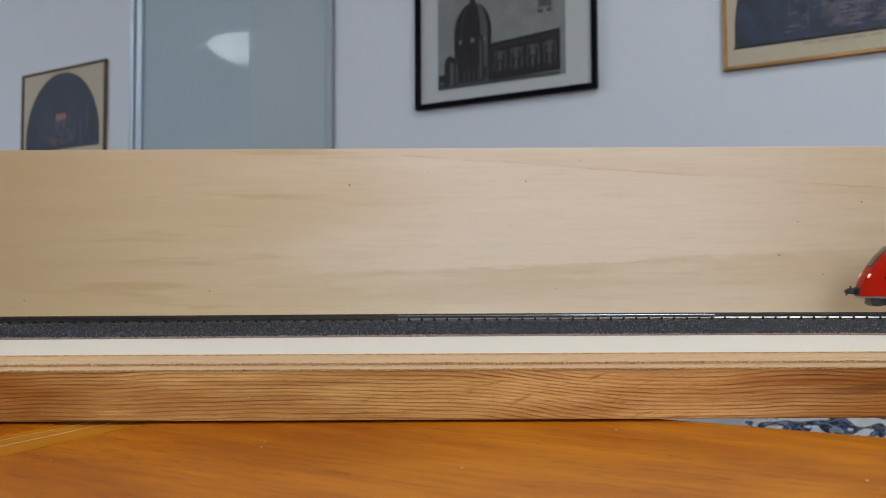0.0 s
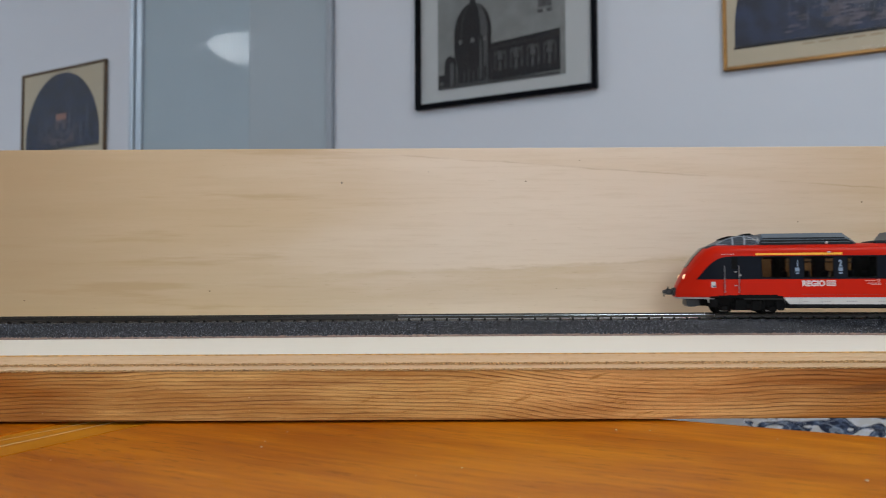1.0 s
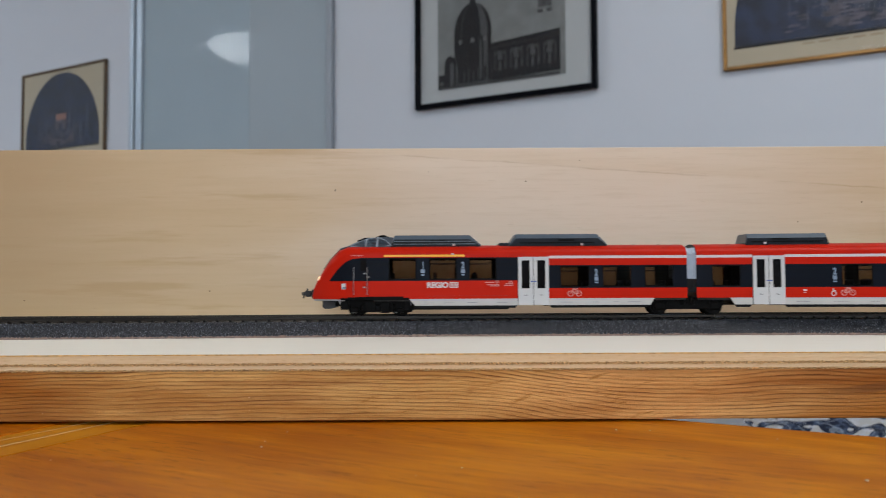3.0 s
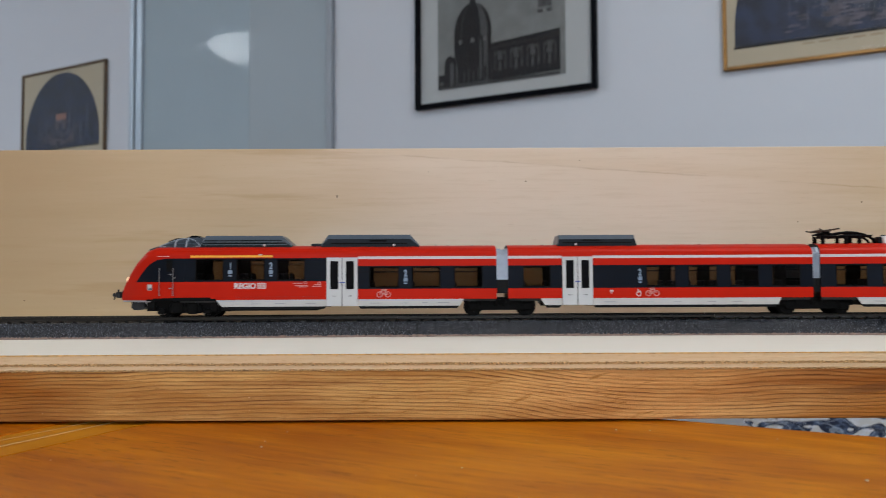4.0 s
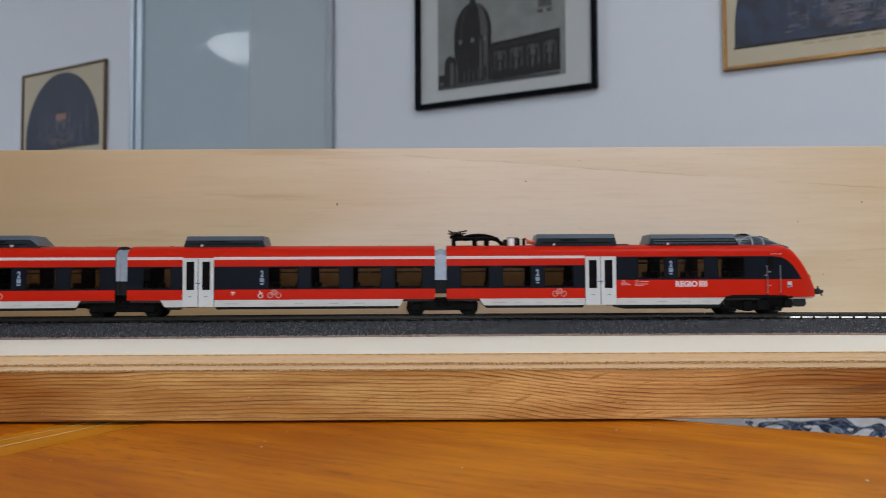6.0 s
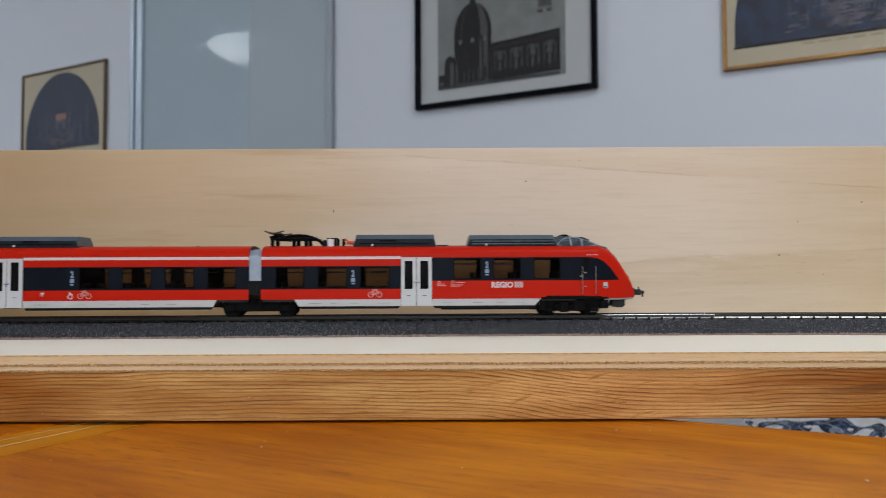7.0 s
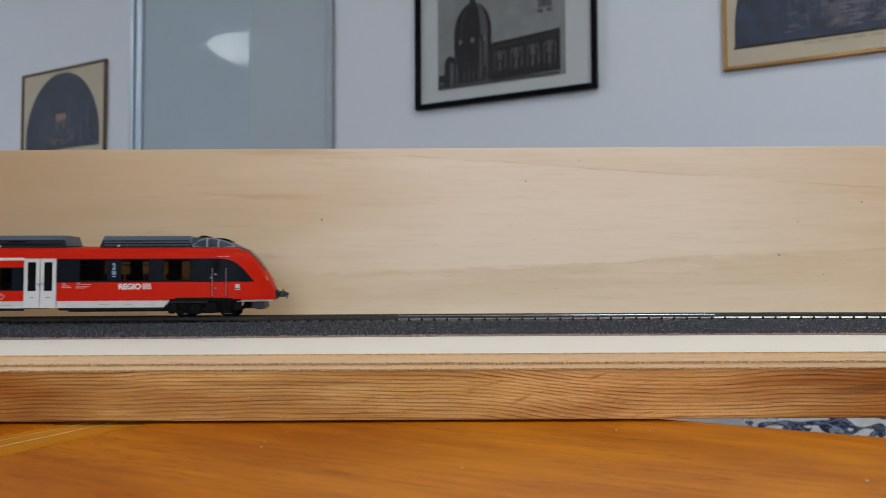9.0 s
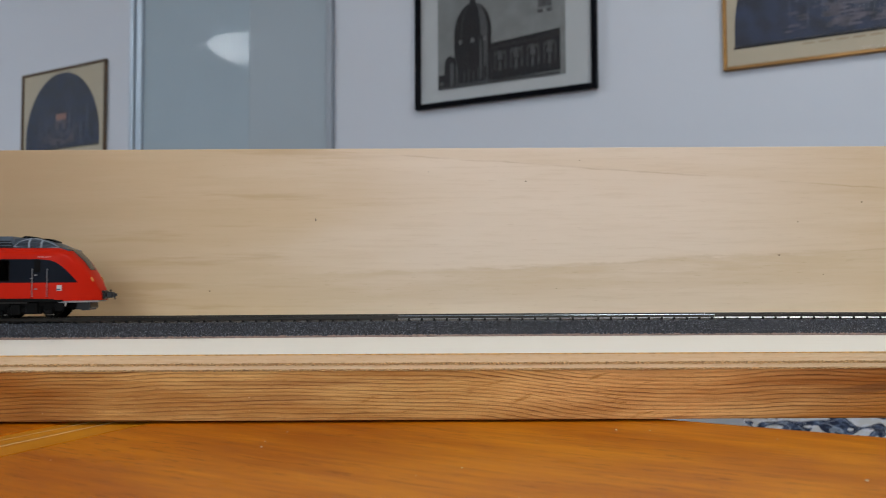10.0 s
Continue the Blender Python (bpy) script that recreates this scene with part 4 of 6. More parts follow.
def bogie(car, centre, base, heavy=False):
    """Side frames, bolster, springs and axle boxes, with two wheelsets."""
    bm = bmesh.new()
    h = base / 2
    for side in (-1, 1):
        y = side * 11.0
        prism(bm, [(centre - h - 5, 4.6), (centre - h + 4, 4.0), (centre - 7, 2.6), (centre + 7, 2.6), (centre + h - 4, 4.0), (centre + h + 5, 4.6),
                   (centre + h + 5, 7.4), (centre + 8, 8.2), (centre - 8, 8.2), (centre - h - 5, 7.4)], y - 0.8, y + 0.8)
        for u in (centre - h, centre + h):
            box(bm, u - 3.0, u + 3.0, y + side * 0.3 - 0.9, y + side * 0.3 + 0.9, 2.2, 7.0, 0.6)
            rod(bm, (u - 3.6, y + side * 0.8, 5.6), (u - 3.6, y + side * 0.8, 8.6), 0.9)
            rod(bm, (u + 3.6, y + side * 0.8, 5.6), (u + 3.6, y + side * 0.8, 8.6), 0.9)
        rod(bm, (centre - 5, y + side * 1.4, 7.8), (centre + 6, y + side * 1.4, 5.4), 0.45)
        rod(bm, (centre - 2.5, y + side * 0.6, 5), (centre - 2.5, y + side * 0.6, 9.6), 1.5)
        rod(bm, (centre + 2.5, y + side * 0.6, 5), (centre + 2.5, y + side * 0.6, 9.6), 1.5)
    box(bm, centre - 4, centre + 4, -11, 11, 4.5, 8.5)
    box(bm, centre - h - 4, centre + h + 4, -9.5, 9.5, 6.4, 9.6)
    for side in (-1, 1):
        box(bm, centre - h + 2.5, centre + h - 2.5, side * 10.5 - 1.0, side * 10.5 + 1.0, 2.4, 8.0, 0.5)
    if heavy:
        box(bm, centre - h - 6, centre + h + 6, -12.5, 12.5, 6.2, 10.5)
        for side in (-1, 1):
            box(bm, centre - h + 3.5, centre + h - 3.5, side * 12.0 - 1.2, side * 12.0 + 1.2, 1.8, 6.6, 0.6)
            box(bm, centre - h - 7.5, centre - h - 4.0, side * 12.0 - 1.2, side * 12.0 + 1.2, 1.6, 7.4, 0.6)
            box(bm, centre + h + 3.5, centre + h + 6.0, side * 11.0 - 1.2, side * 11.0 + 1.2, 3.0, 8.4, 0.6)
            for u in (centre - 5.5, centre, centre + 5.5):
                box(bm, u - 1.6, u + 1.6, side * 13.3 - 0.5, side * 13.3 + 0.5, 2.6, 5.8, 0.3)
                rod(bm, (u - 2.6, side * 13.4, 6.2), (u - 2.6, side * 13.4, 9.0), 0.6)
    frame_ob = car.add("bogie", bm, M_BLACK, None, "black bogie with springs and axle boxes")
    for u in (centre - h, centre + h):
        wheelset(car, u, frame_ob)
    if heavy:
        for side in (-1, 1):
            bm = bmesh.new()
            for a in (-h, h):
                rod(bm, (centre + a - 1.0, side * 12.2, 1.4), (centre + a + 3, side * 12.2, 1.4), 0.35)
            car.add("sand_pipe", bm, M_STEEL, frame_ob)
    return frame_ob


def skirt(car, outline, name="skirt"):
    """The pale lower edge with a dark sill under it, on both sides."""
    for side in (-1, 1):
        bm = bmesh.new()
        prism(bm, outline, side * (HALF_W - 1.0), side * (HALF_W - 0.05))
        sk = car.add(name, bm, M_LIGHTGREY, None, "whitish lower body panel")
        xs = [p[0] for p in outline if p[1] < 6]
        bm = bmesh.new()
        prism(bm, [(min(xs) + 0.3, 5.4), (max(xs) - 0.3, 5.4), (max(xs) - 1.5, 3.9), (min(xs) + 1.5, 3.9)], side * (HALF_W - 3.0), side * (HALF_W - 0.5))
        car.add("sill", bm, M_DARK, sk)
        bm = bmesh.new()
        u = min(xs) + 6
        rng = random.Random(int(max(xs)))
        while u < max(xs) - 8:
            w = rng.uniform(3, 9)
            y = side * HALF_W
            box(bm, u, u + w, y - 0.05, y + 0.05, 7.0, 7.0 + rng.uniform(0.15, 0.4))
            u += w + rng.uniform(5, 16)
        car.add("small_print", bm, M_FINE_PRINT, sk)


def bike_mark(car, u0, u1, z0):
    """A cycle drawn in thin white lines."""
    for side in (-1, 1):
        bm = bmesh.new()
        y = side * (HALF_W + 0.08)
        a, b, r = u0 + 1.9, u1 - 1.9, 1.75
        zc = z0 + r
        for c in (a, b):
            ring(bm, (c, zc), r, 0.45, y - 0.05, y + 0.05, 18)
        m = (u0 + u1) / 2
        for p, q in (((a, zc), (a + 1.2, zc + 2.2)), ((a + 1.2, zc + 2.2), (b - 1.2, zc + 2.2)), ((b, zc), (b - 1.5, zc + 3.0)), ((a + 1.2, zc + 2.2), (m, zc)), ((m, zc), (b - 1.2, zc + 2.2)), ((a, zc), (m, zc)),
                     ((a + 0.5, zc + 2.7), (a + 2, zc + 2.7)), ((b - 1.5, zc + 3.0), (b - 2.6, zc + 3.0))):
            rod(bm, (p[0], y, p[1]), (q[0], y, q[1]), 0.22, 4)
        car.add("cycle_mark", bm, M_FAINT_PRINT, None, "faint pinkish printed cycle sign")


def plate(car, name, u0, u1, z0, z1, mat, sides=(-1, 1), proud=0.08, label=""):
    for side in sides:
        bm = bmesh.new()
        for v in box(bm, u0, u1, -0.06, 0.06, z0, z1):
            v.co.y += side * (skin(v.co.x, v.co.z) + proud)
        car.add(name, bm, mat, None, label)


def class_mark(car, number, u0, u1, z0, z1):
    """A class numeral with a short printed block below it."""
    c, h = (u0 + u1) / 2, z1 - z0
    car.writing(number, c - (0.5 if number == "1" else 0.9), c + (0.4 if number == "1" else 0.9), z0 + h * 0.55, z1, M_LABEL)
    plate(car, "print_bar", c - 1.1, c + 1.1, z0 + h * 0.18, z0 + h * 0.46, M_LABEL)
    plate(car, "print_bar", c - 0.9, c + 0.9, z0, z0 + h * 0.1, M_LABEL)


def interior(car, u0, u1, z, walls):
    bm = bmesh.new()
    box(bm, u0, u1, -15.8, 15.8, z - 2.0, z)
    car.add("floor_pan", bm, M_INSIDE)
    bm = bmesh.new()
    box(bm, u0, u1, -14.5, 14.5, 34.6, 35.6)
    car.add("ceiling_pan", bm, M_INSIDE)
    for u in walls:
        bm = bmesh.new()
        box(bm, u, u + 1.0, -15.5, 15.5, z, 34.6)
        car.add("bulkhead", bm, M_INSIDE)


def gangway(car, sign=1):
    """Half of the bellows between two cars: pale above, dark below."""
    bm = bmesh.new()
    for k in range(4):
        u = -4.6 + k * 2.4
        w, t = 15.9 + (0.5 if k % 2 else 0), 38.4 + (0.5 if k % 2 else 0)
        for a, b, m in ((12.5, 20.5, 1), (20.5, t, 0)):
            prism_pts = [(-w, a), (w, a), (w, b - (3.4 if m == 0 else 0)), (w - 3.0, b), (-w + 3.0, b), (-w, b - (3.4 if m == 0 else 0))]
            if m == 1:
                prism_pts = [(-w, a), (w, a), (w, b), (-w, b)]
            va = [bm.verts.new((u, y, z)) for y, z in prism_pts]
            vb = [bm.verts.new((u + 2.4, y, z)) for y, z in prism_pts]
            n = len(va)
            fs = [bm.faces.new(va), bm.faces.new(vb[::-1])] + [bm.faces.new((va[i], vb[i], vb[(i + 1) % n], va[(i + 1) % n])) for i in range(n)]
            for f in fs:
                f.material_index = m
    bmesh.ops.recalc_face_normals(bm, faces=bm.faces[:])
    return car.add("gangway_bellows", bm, [M_BELLOWS, M_DARK], None, "silver-grey gangway bellows, dark below")


FAIRING = [(176.5, 46.4, 9.5), (181, 46.9, 10.0), (187, 46.7, 10.0), (193, 45.7, 9.8), (198, 44.3, 9.5), (202.0, 42.6, 9.2), (205.5, 40.9, 8.7), (208.6, 39.5, 8.0)]


def nose(car, lit):
    """The rounded cab end, with windscreen, side glazing, lamps, coupler and apron."""
    us = [192, 195, 198, 201, 203.8, 206.5, 209.0, 212, 214.6, 217, 218.8, 220.8, 222.4, 223.6, 224.6, 225.2, 225.45]
    vs = [0, 0.1, 0.2, 0.3, 0.4, 0.5, 0.6, 0.68, 0.74, 0.8, 0.86, 0.91, 0.95, 0.98, 1.0]

    def at(u, v, side, out=0.0):
        zt = nose_top(u)
        z = FLOOR_EDGE + (zt - FLOOR_EDGE) * v
        return Vector((u + out * 0.6, side * (skin(u, z) + out if v < 1 else 0.0), z + (out if v > 0.7 else 0)))

    bm = bmesh.new()
    rows = []
    for u in us:
        left = [bm.verts.new(at(u, v, -1)) for v in vs]
        right = [bm.verts.new(at(u, v, 1)) for v in vs[:-1]][::-1]
        rows.append(left + right)
    for a, b in zip(rows, rows[1:]):
        for i in range(len(a) - 1):
            bm.faces.new((a[i], b[i], b[i + 1], a[i + 1]))
    bm.faces.new(rows[-1])
    bmesh.ops.recalc_face_normals(bm, faces=bm.faces[:])
    cab = car.add("cab", bm, M_RED, None, "rounded red driving cab", True)
    # windscreen over the top of the slope
    bm = bmesh.new()
    su = [205.5, 207.0, 209.0, 212, 214.6, 217, 218.6]
    sv = [0.990, 0.993, 0.996, 0.998, 1.0]
    rows = []
    for u in su:
        zt = nose_top(u)
        line = [at(u, v, -1) for v in sv] + [at(u, v, 1) for v in sv[:-1]][::-1]
        rows.append([bm.verts.new(p + Vector((0.35, 0, 0.25))) for p in line])
    for a, b in zip(rows, rows[1:]):
        for i in range(len(a) - 1):
            bm.faces.new((a[i], b[i], b[i + 1], a[i + 1]))
    bmesh.ops.recalc_face_normals(bm, faces=bm.faces[:])
    bmesh.ops.solidify(bm, geom=bm.faces[:], thickness=0.3)
    car.add("windscreen", bm, M_FRONT_GLASS, cab, "grey curved windscreen", True)
    # dark side glazing that tapers to the nose
    for side in (-1, 1):
        bm = bmesh.new()
        top = [(185.2, 33.6), (190, 33.6), (195, 33.6), (200.5, 32.9), (203.5, 31.7), (206, 30.0), (208.5, 27.6), (211, 24.6), (213, 22.0), (214.6, 20.05)]
        rows = []
        for u, zt in top:
            rows.append([bm.verts.new((u, side * (skin(u, 20 + (zt - 20) * k / 4) + 0.1), 20 + (zt - 20) * k / 4)) for k in range(5)])
        for a, b in zip(rows, rows[1:]):
            for i in range(4):
                bm.faces.new((a[i], b[i], b[i + 1], a[i + 1]))
        bmesh.ops.recalc_face_normals(bm, faces=bm.faces[:])
        bmesh.ops.solidify(bm, geom=bm.faces[:], thickness=0.15)
        car.add("side_glazing", bm, M_GREY, cab, "anthracite cab side band tapering forward")
        # cab door window, grab rails, handles and seams
        bm = bmesh.new()
        y = side * (skin(194, 30) + 0.2)
        box(bm, 192.1, 195.5, y - 0.1, y + 0.1, 26.0, 33.0, 0.05)
        car.add("cab_door_window", bm, M_BLACK, cab)
        for u in (191.5, 199.4):
            bm = bmesh.new()
            y = side * (skin(u, 15) + 0.9)
            rod(bm, (u, y, 12.0), (u, y, 28.0), 0.2, 6)
            for z in (12.2, 27.8):
                rod(bm, (u, y, z), (u, y - side * 1.4, z), 0.22, 6)
            car.add("grab_rail", bm, M_STEEL, cab)
        bm = bmesh.new()
        for u, z in ((192.6, 24.0), (192.6, 16.0), (190.4, 22.0)):
            y = side * (skin(u, z) + 0.3)
            box(bm, u - 0.2, u + 1.3, y - 0.25, y + 0.25, z, z + 0.7, 0.1)
        car.add("door_handle", bm, M_STEEL, cab)
        bm = bmesh.new()
        for u in (193.9 - 3.2, 199.9):
            y = side * (skin(u, 14) + 0.02)
            box(bm, u, u + 0.12, y - 0.05, y + 0.05, 10.5, 20.0)
        car.add("door_seam", bm, M_DARK, cab)
        bm = bmesh.new()
        y = side * (skin(205, 17) + 0.1)
        box(bm, 203.4, 206.8, y - 0.06, y + 0.12, 15.2, 18.6, 0.05)
        box(bm, 203.9, 206.3, y + side * 0.1 - 0.06, y + side * 0.1 + 0.06, 15.6, 16.4, 0, None, 1)
        car.add("white_panel", bm, [M_LIGHTGREY, M_ROOF_EDGE], cab, "small whitish square panel")
        bm = bmesh.new()
        for v in box(bm, 194.0, 201.0, -0.05, 0.05, 34.7, 34.95):
            v.co.y += side * (skin(v.co.x, v.co.z) + 0.05)
        car.add("cab_line", bm, M_PRINT, cab)
        # lamps in the corner of the front
        bm = bmesh.new()
        p = Vector((220.9, side * (skin(220.9, 21.8) - 0.1), 21.8))
        bmesh.ops.create_uvsphere(bm, u_segments=12, v_segments=8, radius=0.9, matrix=Matrix.Translation(p) @ Matrix.Rotation(-0.5, 4, "Y") @ Matrix.Diagonal((0.75, 0.7, 1.7, 1)))
        car.add("headlight", bm, M_HEAD if lit else M_TAIL, cab, "lit warm white headlight" if lit else "unlit amber tail lamp")
        # pale line and dark sill under the cab
        bm = bmesh.new()
        prof = []
        for u in (205, 210, 215, 219, 222.5, 224.3):
            prof.append((u, skin(u, 10.2) - 0.3))
        for (a, ya), (b, yb) in zip(prof, prof[1:]):
            va = [bm.verts.new((u, side * yy, z)) for u, yy in ((a, ya), (b, yb)) for z in (8.3, 9.35)]
            bm.faces.new((va[0], va[2], va[3], va[1]))
        bmesh.ops.solidify(bm, geom=bm.faces[:], thickness=0.4)
        car.add("front_sill", bm, M_LIGHTGREY, cab)
    bm = bmesh.new()
    prism(bm, [(209.6, 9.0), (210.2, 6.6), (211.6, 4.1), (214.0, 3.9), (214.6, 3.4), (218.2, 3.5), (219.6, 5.0), (219.2, 7.8), (221.5, 9.0)], -6.5, 6.5)
    car.add("apron", bm, M_COUPLER, cab, "dark grey front apron")
    for side in (-1, 1):
        bm = bmesh.new()
        prism(bm, [(206.4, 9.3), (209.0, 9.3), (208.6, 8.2), (207.9, 6.0), (206.9, 6.0), (207.0, 8.0)], side * 12.2, side * 13.0)
        car.add("cab_step", bm, M_LIGHTGREY, cab, "small whitish step bracket")
    bm = bmesh.new()
    rod(bm, (221, 0, 12.2), (229, 0, 12.2), 1.2)
    box(bm, 227.2, 230.6, -2.6, 2.6, 10.6, 14.2, 0.5)
    box(bm, 230.2, 232.6, -2.2, -0.4, 11.4, 13.4, 0.4)
    box(bm, 230.2, 232.0, 0.6, 2.4, 11.4, 13.4, 0.4)
    rod(bm, (229.5, -1.5, 14), (229.2, -1.5, 15.6), 0.5)
    rod(bm, (231.5, -1.2, 11.4), (231.8, -1.2, 9.6), 0.45)
    box(bm, 222.5, 226.6, -3.6, 3.6, 10.0, 15.0, 0.6)
    car.add("coupler", bm, M_COUPLER, None, "dark grey automatic coupler")
    # smoked cover behind the cab roof
    bm = bmesh.new()
    rings = []
    for u, zt, h in FAIRING:
        rings.append([bm.verts.new((u, y, z)) for y, z in ((-h - 1.2, 38.6), (-h, 39.6 + (zt - 39.6) * 0.55), (-h + 3, zt - 0.5), (0, zt), (h - 3, zt - 0.5), (h, 39.6 + (zt - 39.6) * 0.55), (h + 1.2, 38.6))])
    for a, b in zip(rings, rings[1:]):
        for i in range(6):
            bm.faces.new((a[i], b[i], b[i + 1], a[i + 1]))
    bm.faces.new(rings[0])
    bm.faces.new(rings[-1][::-1])
    bmesh.ops.recalc_face_normals(bm, faces=bm.faces[:])
    cover = car.add("cab_roof_cover", bm, M_CLEAR_POD, None, "smoked grey roof fairing with pale ribs", True)
    # pale uprights, lattice bars and rim on the fairing's flanks
    def flank(u, z, side, out=0.25):
        for (a, za, ha), (b, zb, hb) in zip(FAIRING, FAIRING[1:]):
            if a <= u <= b:
                w = (u - a) / (b - a)
                zt, h = za + (zb - za) * w, ha + (hb - ha) * w
        zm = 39.6 + (zt - 39.6) * 0.55
        if z <= zm:
            y = h + 1.2 - 1.2 * (z - 38.6) / (zm - 38.6)
        else:
            y = h - 3.0 * min(1, (z - zm) / max(0.1, zt - 0.5 - zm))
        return Vector((u, side * (y + out), z)), zt

    for side in (-1, 1):
        for u in (186.4, 193.0):
            bm = bmesh.new()
            top_z = flank(u, 40, side)[1] - 0.7
            pts = [flank(u - 0.10 * (z - 41), z, side)[0] for z in (40.4, 41.4, 42.4, 43.4, top_z)]
            for p, q in zip(pts, pts[1:]):
                rod(bm, p, q, 0.5, 6)
            car.add("fairing_rib", bm, M_RIB, cover, "pale blue-grey upright rib")
        bm = bmesh.new()
        for z in (41.6, 42.5, 43.4, 44.3):
            run = [u for u in (179, 182, 185, 188, 191, 194, 197) if flank(u, z, side)[1] - 1.0 > z]
            for a, b in zip(run, run[1:]):
                rod(bm, flank(a, z, side)[0], flank(b, z, side)[0], 0.16, 4)
        car.add("fairing_lattice", bm, M_ROOF_EDGE, cover)
        bm = bmesh.new()
        run = [(178.0, 41.0), (179.6, 42.8), (182.0, 44.6), (185.0, 45.6), (188.5, 45.8), (192.0, 45.2), (195.5, 44.1), (199.0, 42.7), (202.0, 41.2)]
        for (a, za), (b, zb) in zip(run, run[1:]):
            rod(bm, flank(a, za, side)[0], flank(b, zb, side)[0], 0.28, 5)
        rod(bm, flank(178.0, 40.9, side)[0], flank(202.5, 40.7, side)[0], 0.3, 5)
        car.add("fairing_rim", bm, M_RIB, cover)
    bm = bmesh.new()
    prism(bm, [(178.4, 45.9), (182, 47.6), (184.6, 47.5), (187.5, 46.3)], -6, 6)
    prism(bm, [(188.5, 46.2), (194.5, 46.1), (199, 44.4), (198, 43.2), (188.5, 45.6)], -4, 4)
    car.add("fairing_ridge", bm, M_BLACK, cover)


LOW_WINDOWS = [(11.8, 28.8), (36.4, 53.6), (61.0, 78.5)]
HIGH_WINDOWS = [(115.6, 132.0), (138.9, 155.5), (162.7, 179.0)]
DOOR_U = (85.0, 103.2)


def end_zone(u, z):
    if z > 36.9 or z < 9.5:
        return 0
    if u < 85:
        if 32.8 < z < 34.4:
            return 2
        return 1 if 15.4 < z < 28.8 else 0
    return 1 if (20.0 < z < 33.6 and u > 103) else 0


def end_car(name, label, flip, first_class):
    car = Car(name, label, flip)
    holes = [(a, b, *LOW_Z) for a, b in LOW_WINDOWS] + [(a, b, *HIGH_Z) for a, b in HIGH_WINDOWS] + [(*DOOR_U, 9.4, 33.8)]
    bm = bmesh.new()
    side_wall(bm, end_zone, holes, 3.7, 192.0, Z_LEVELS)
    for u in (3.7,):
        pts = [(-skin(u, z), z) for z in Z_LEVELS] + [(skin(u, z), z) for z in Z_LEVELS[::-1]]
        f = bm.faces.new([bm.verts.new((u, y, z)) for y, z in pts])
        f.material_index = 1
    car.add("body_shell", bm, SHELL_MATS, None, "glossy red body with an anthracite window band")
    interior(car, 4.2, 188, 10.0, (83.0, 105.0, 184.0))
    bm = bmesh.new()
    box(bm, 108, 186, -15.5, 15.5, 10.2, 15.5)
    car.add("raised_floor", bm, M_INSIDE)
    seats(car, (12, 26, 38, 51, 63, 76), 10.2)
    seats(car, (113, 126, 136, 150, 160, 176), 15.6)
    panes(car, LOW_WINDOWS, *LOW_Z)
    panes(car, HIGH_WINDOWS, *HIGH_Z)
    door(car, *DOOR_U)
    nose(car, first_class)
    skirt(car, [(23.0, 9.4), (25.4, 5.4), (84.9, 5.4), (84.9, 9.4)])
    skirt(car, [(103.3, 9.4), (103.3, 5.4), (163.5, 5.4), (167.0, 9.4)])
    bogie(car, 185.5, 26, True)
    for a, b, z in ((167.0, 170.0, 10.2), (170.0, 192.0, 10.9), (192.0, 198.0, 10.7), (198.0, 203.0, 10.5), (203.0, 207.5, 10.0)):
        plate(car, "wheel_arch", a, b, 8.9, z, M_BLACK, proud=0.12)
    bm = bmesh.new()
    box(bm, 166.5, 207.0, -13.0, 13.0, 6.5, 10.6)
    box(bm, 204.0, 212.0, -7.0, 7.0, 5.0, 9.4, 0.5)
    for side in (-1, 1):
        for a, b, c, d in ((166.4, 170.6, 2.2, 8.6), (178.5, 184.0, 1.2, 7.8), (186.5, 193.5, 1.8, 8.6), (202.6, 207.6, 3.2, 8.8), (197.0, 201.5, 1.4, 4.6), (170.4, 174.5, 1.2, 4.2)):
            box(bm, a, b, side * 13.6 - 0.9, side * 13.6 + 0.9, c, d, 0.5)
    car.add("bogie_fairing", bm, M_BLACK)
    bm = bmesh.new()
    box(bm, 108.0, 165.0, -14.5, 14.5, 3.0, 9.0, 0.8)
    box(bm, 28, 82, -13, 13, 5.2, 9.3)
    car.add("underfloor_box", bm, M_DARK)
    for u0, u1 in ((158, 166), (146, 157)):
        for side in (-1, 1):
            bm = bmesh.new()
            y = side * (HALF_W + 0.0)
            for a, b, c, d in ((u0, u1, 9.15, 9.25), (u0, u0 + 0.12, 5.3, 9.2), (u1 - 0.12, u1, 5.3, 9.2)):
                box(bm, a, b, y - 0.03, y + 0.03, c, d)
            car.add("hatch_seam", bm, M_FINE_PRINT)
    # stripe edge, marks and writing
    if first_class:
        plate(car, "first_class_stripe", 134.4, 181.8, 34.1, 35.3, M_YELLOW, proud=0.15, label="yellow stripe over the windows")
        class_mark(car, "1", 157.4, 160.6, 23.0, 31.0)
        bm = bmesh.new()
        box(bm, 140.6, 142.4, -skin(141, 35) - 0.6, -skin(141, 35) + 0.2, 35.2, 36.0, 0.2)
        car.add("roof_fitting", bm, M_LIGHTGREY)
    class_mark(car, "2", 133.8, 137.0, 23.0, 31.0)
    class_mark(car, "2", 55.2, 59.0, 18.2, 26.4)
    if flip:
        car.writing("REGIO", 144.0, 156.6, 16.0, 19.1, M_PRINT)
        logo = (138.3, 143.2)
    else:
        car.writing("REGIO", 137.9, 150.8, 16.0, 19.1, M_PRINT)
        logo = (151.7, 156.4)
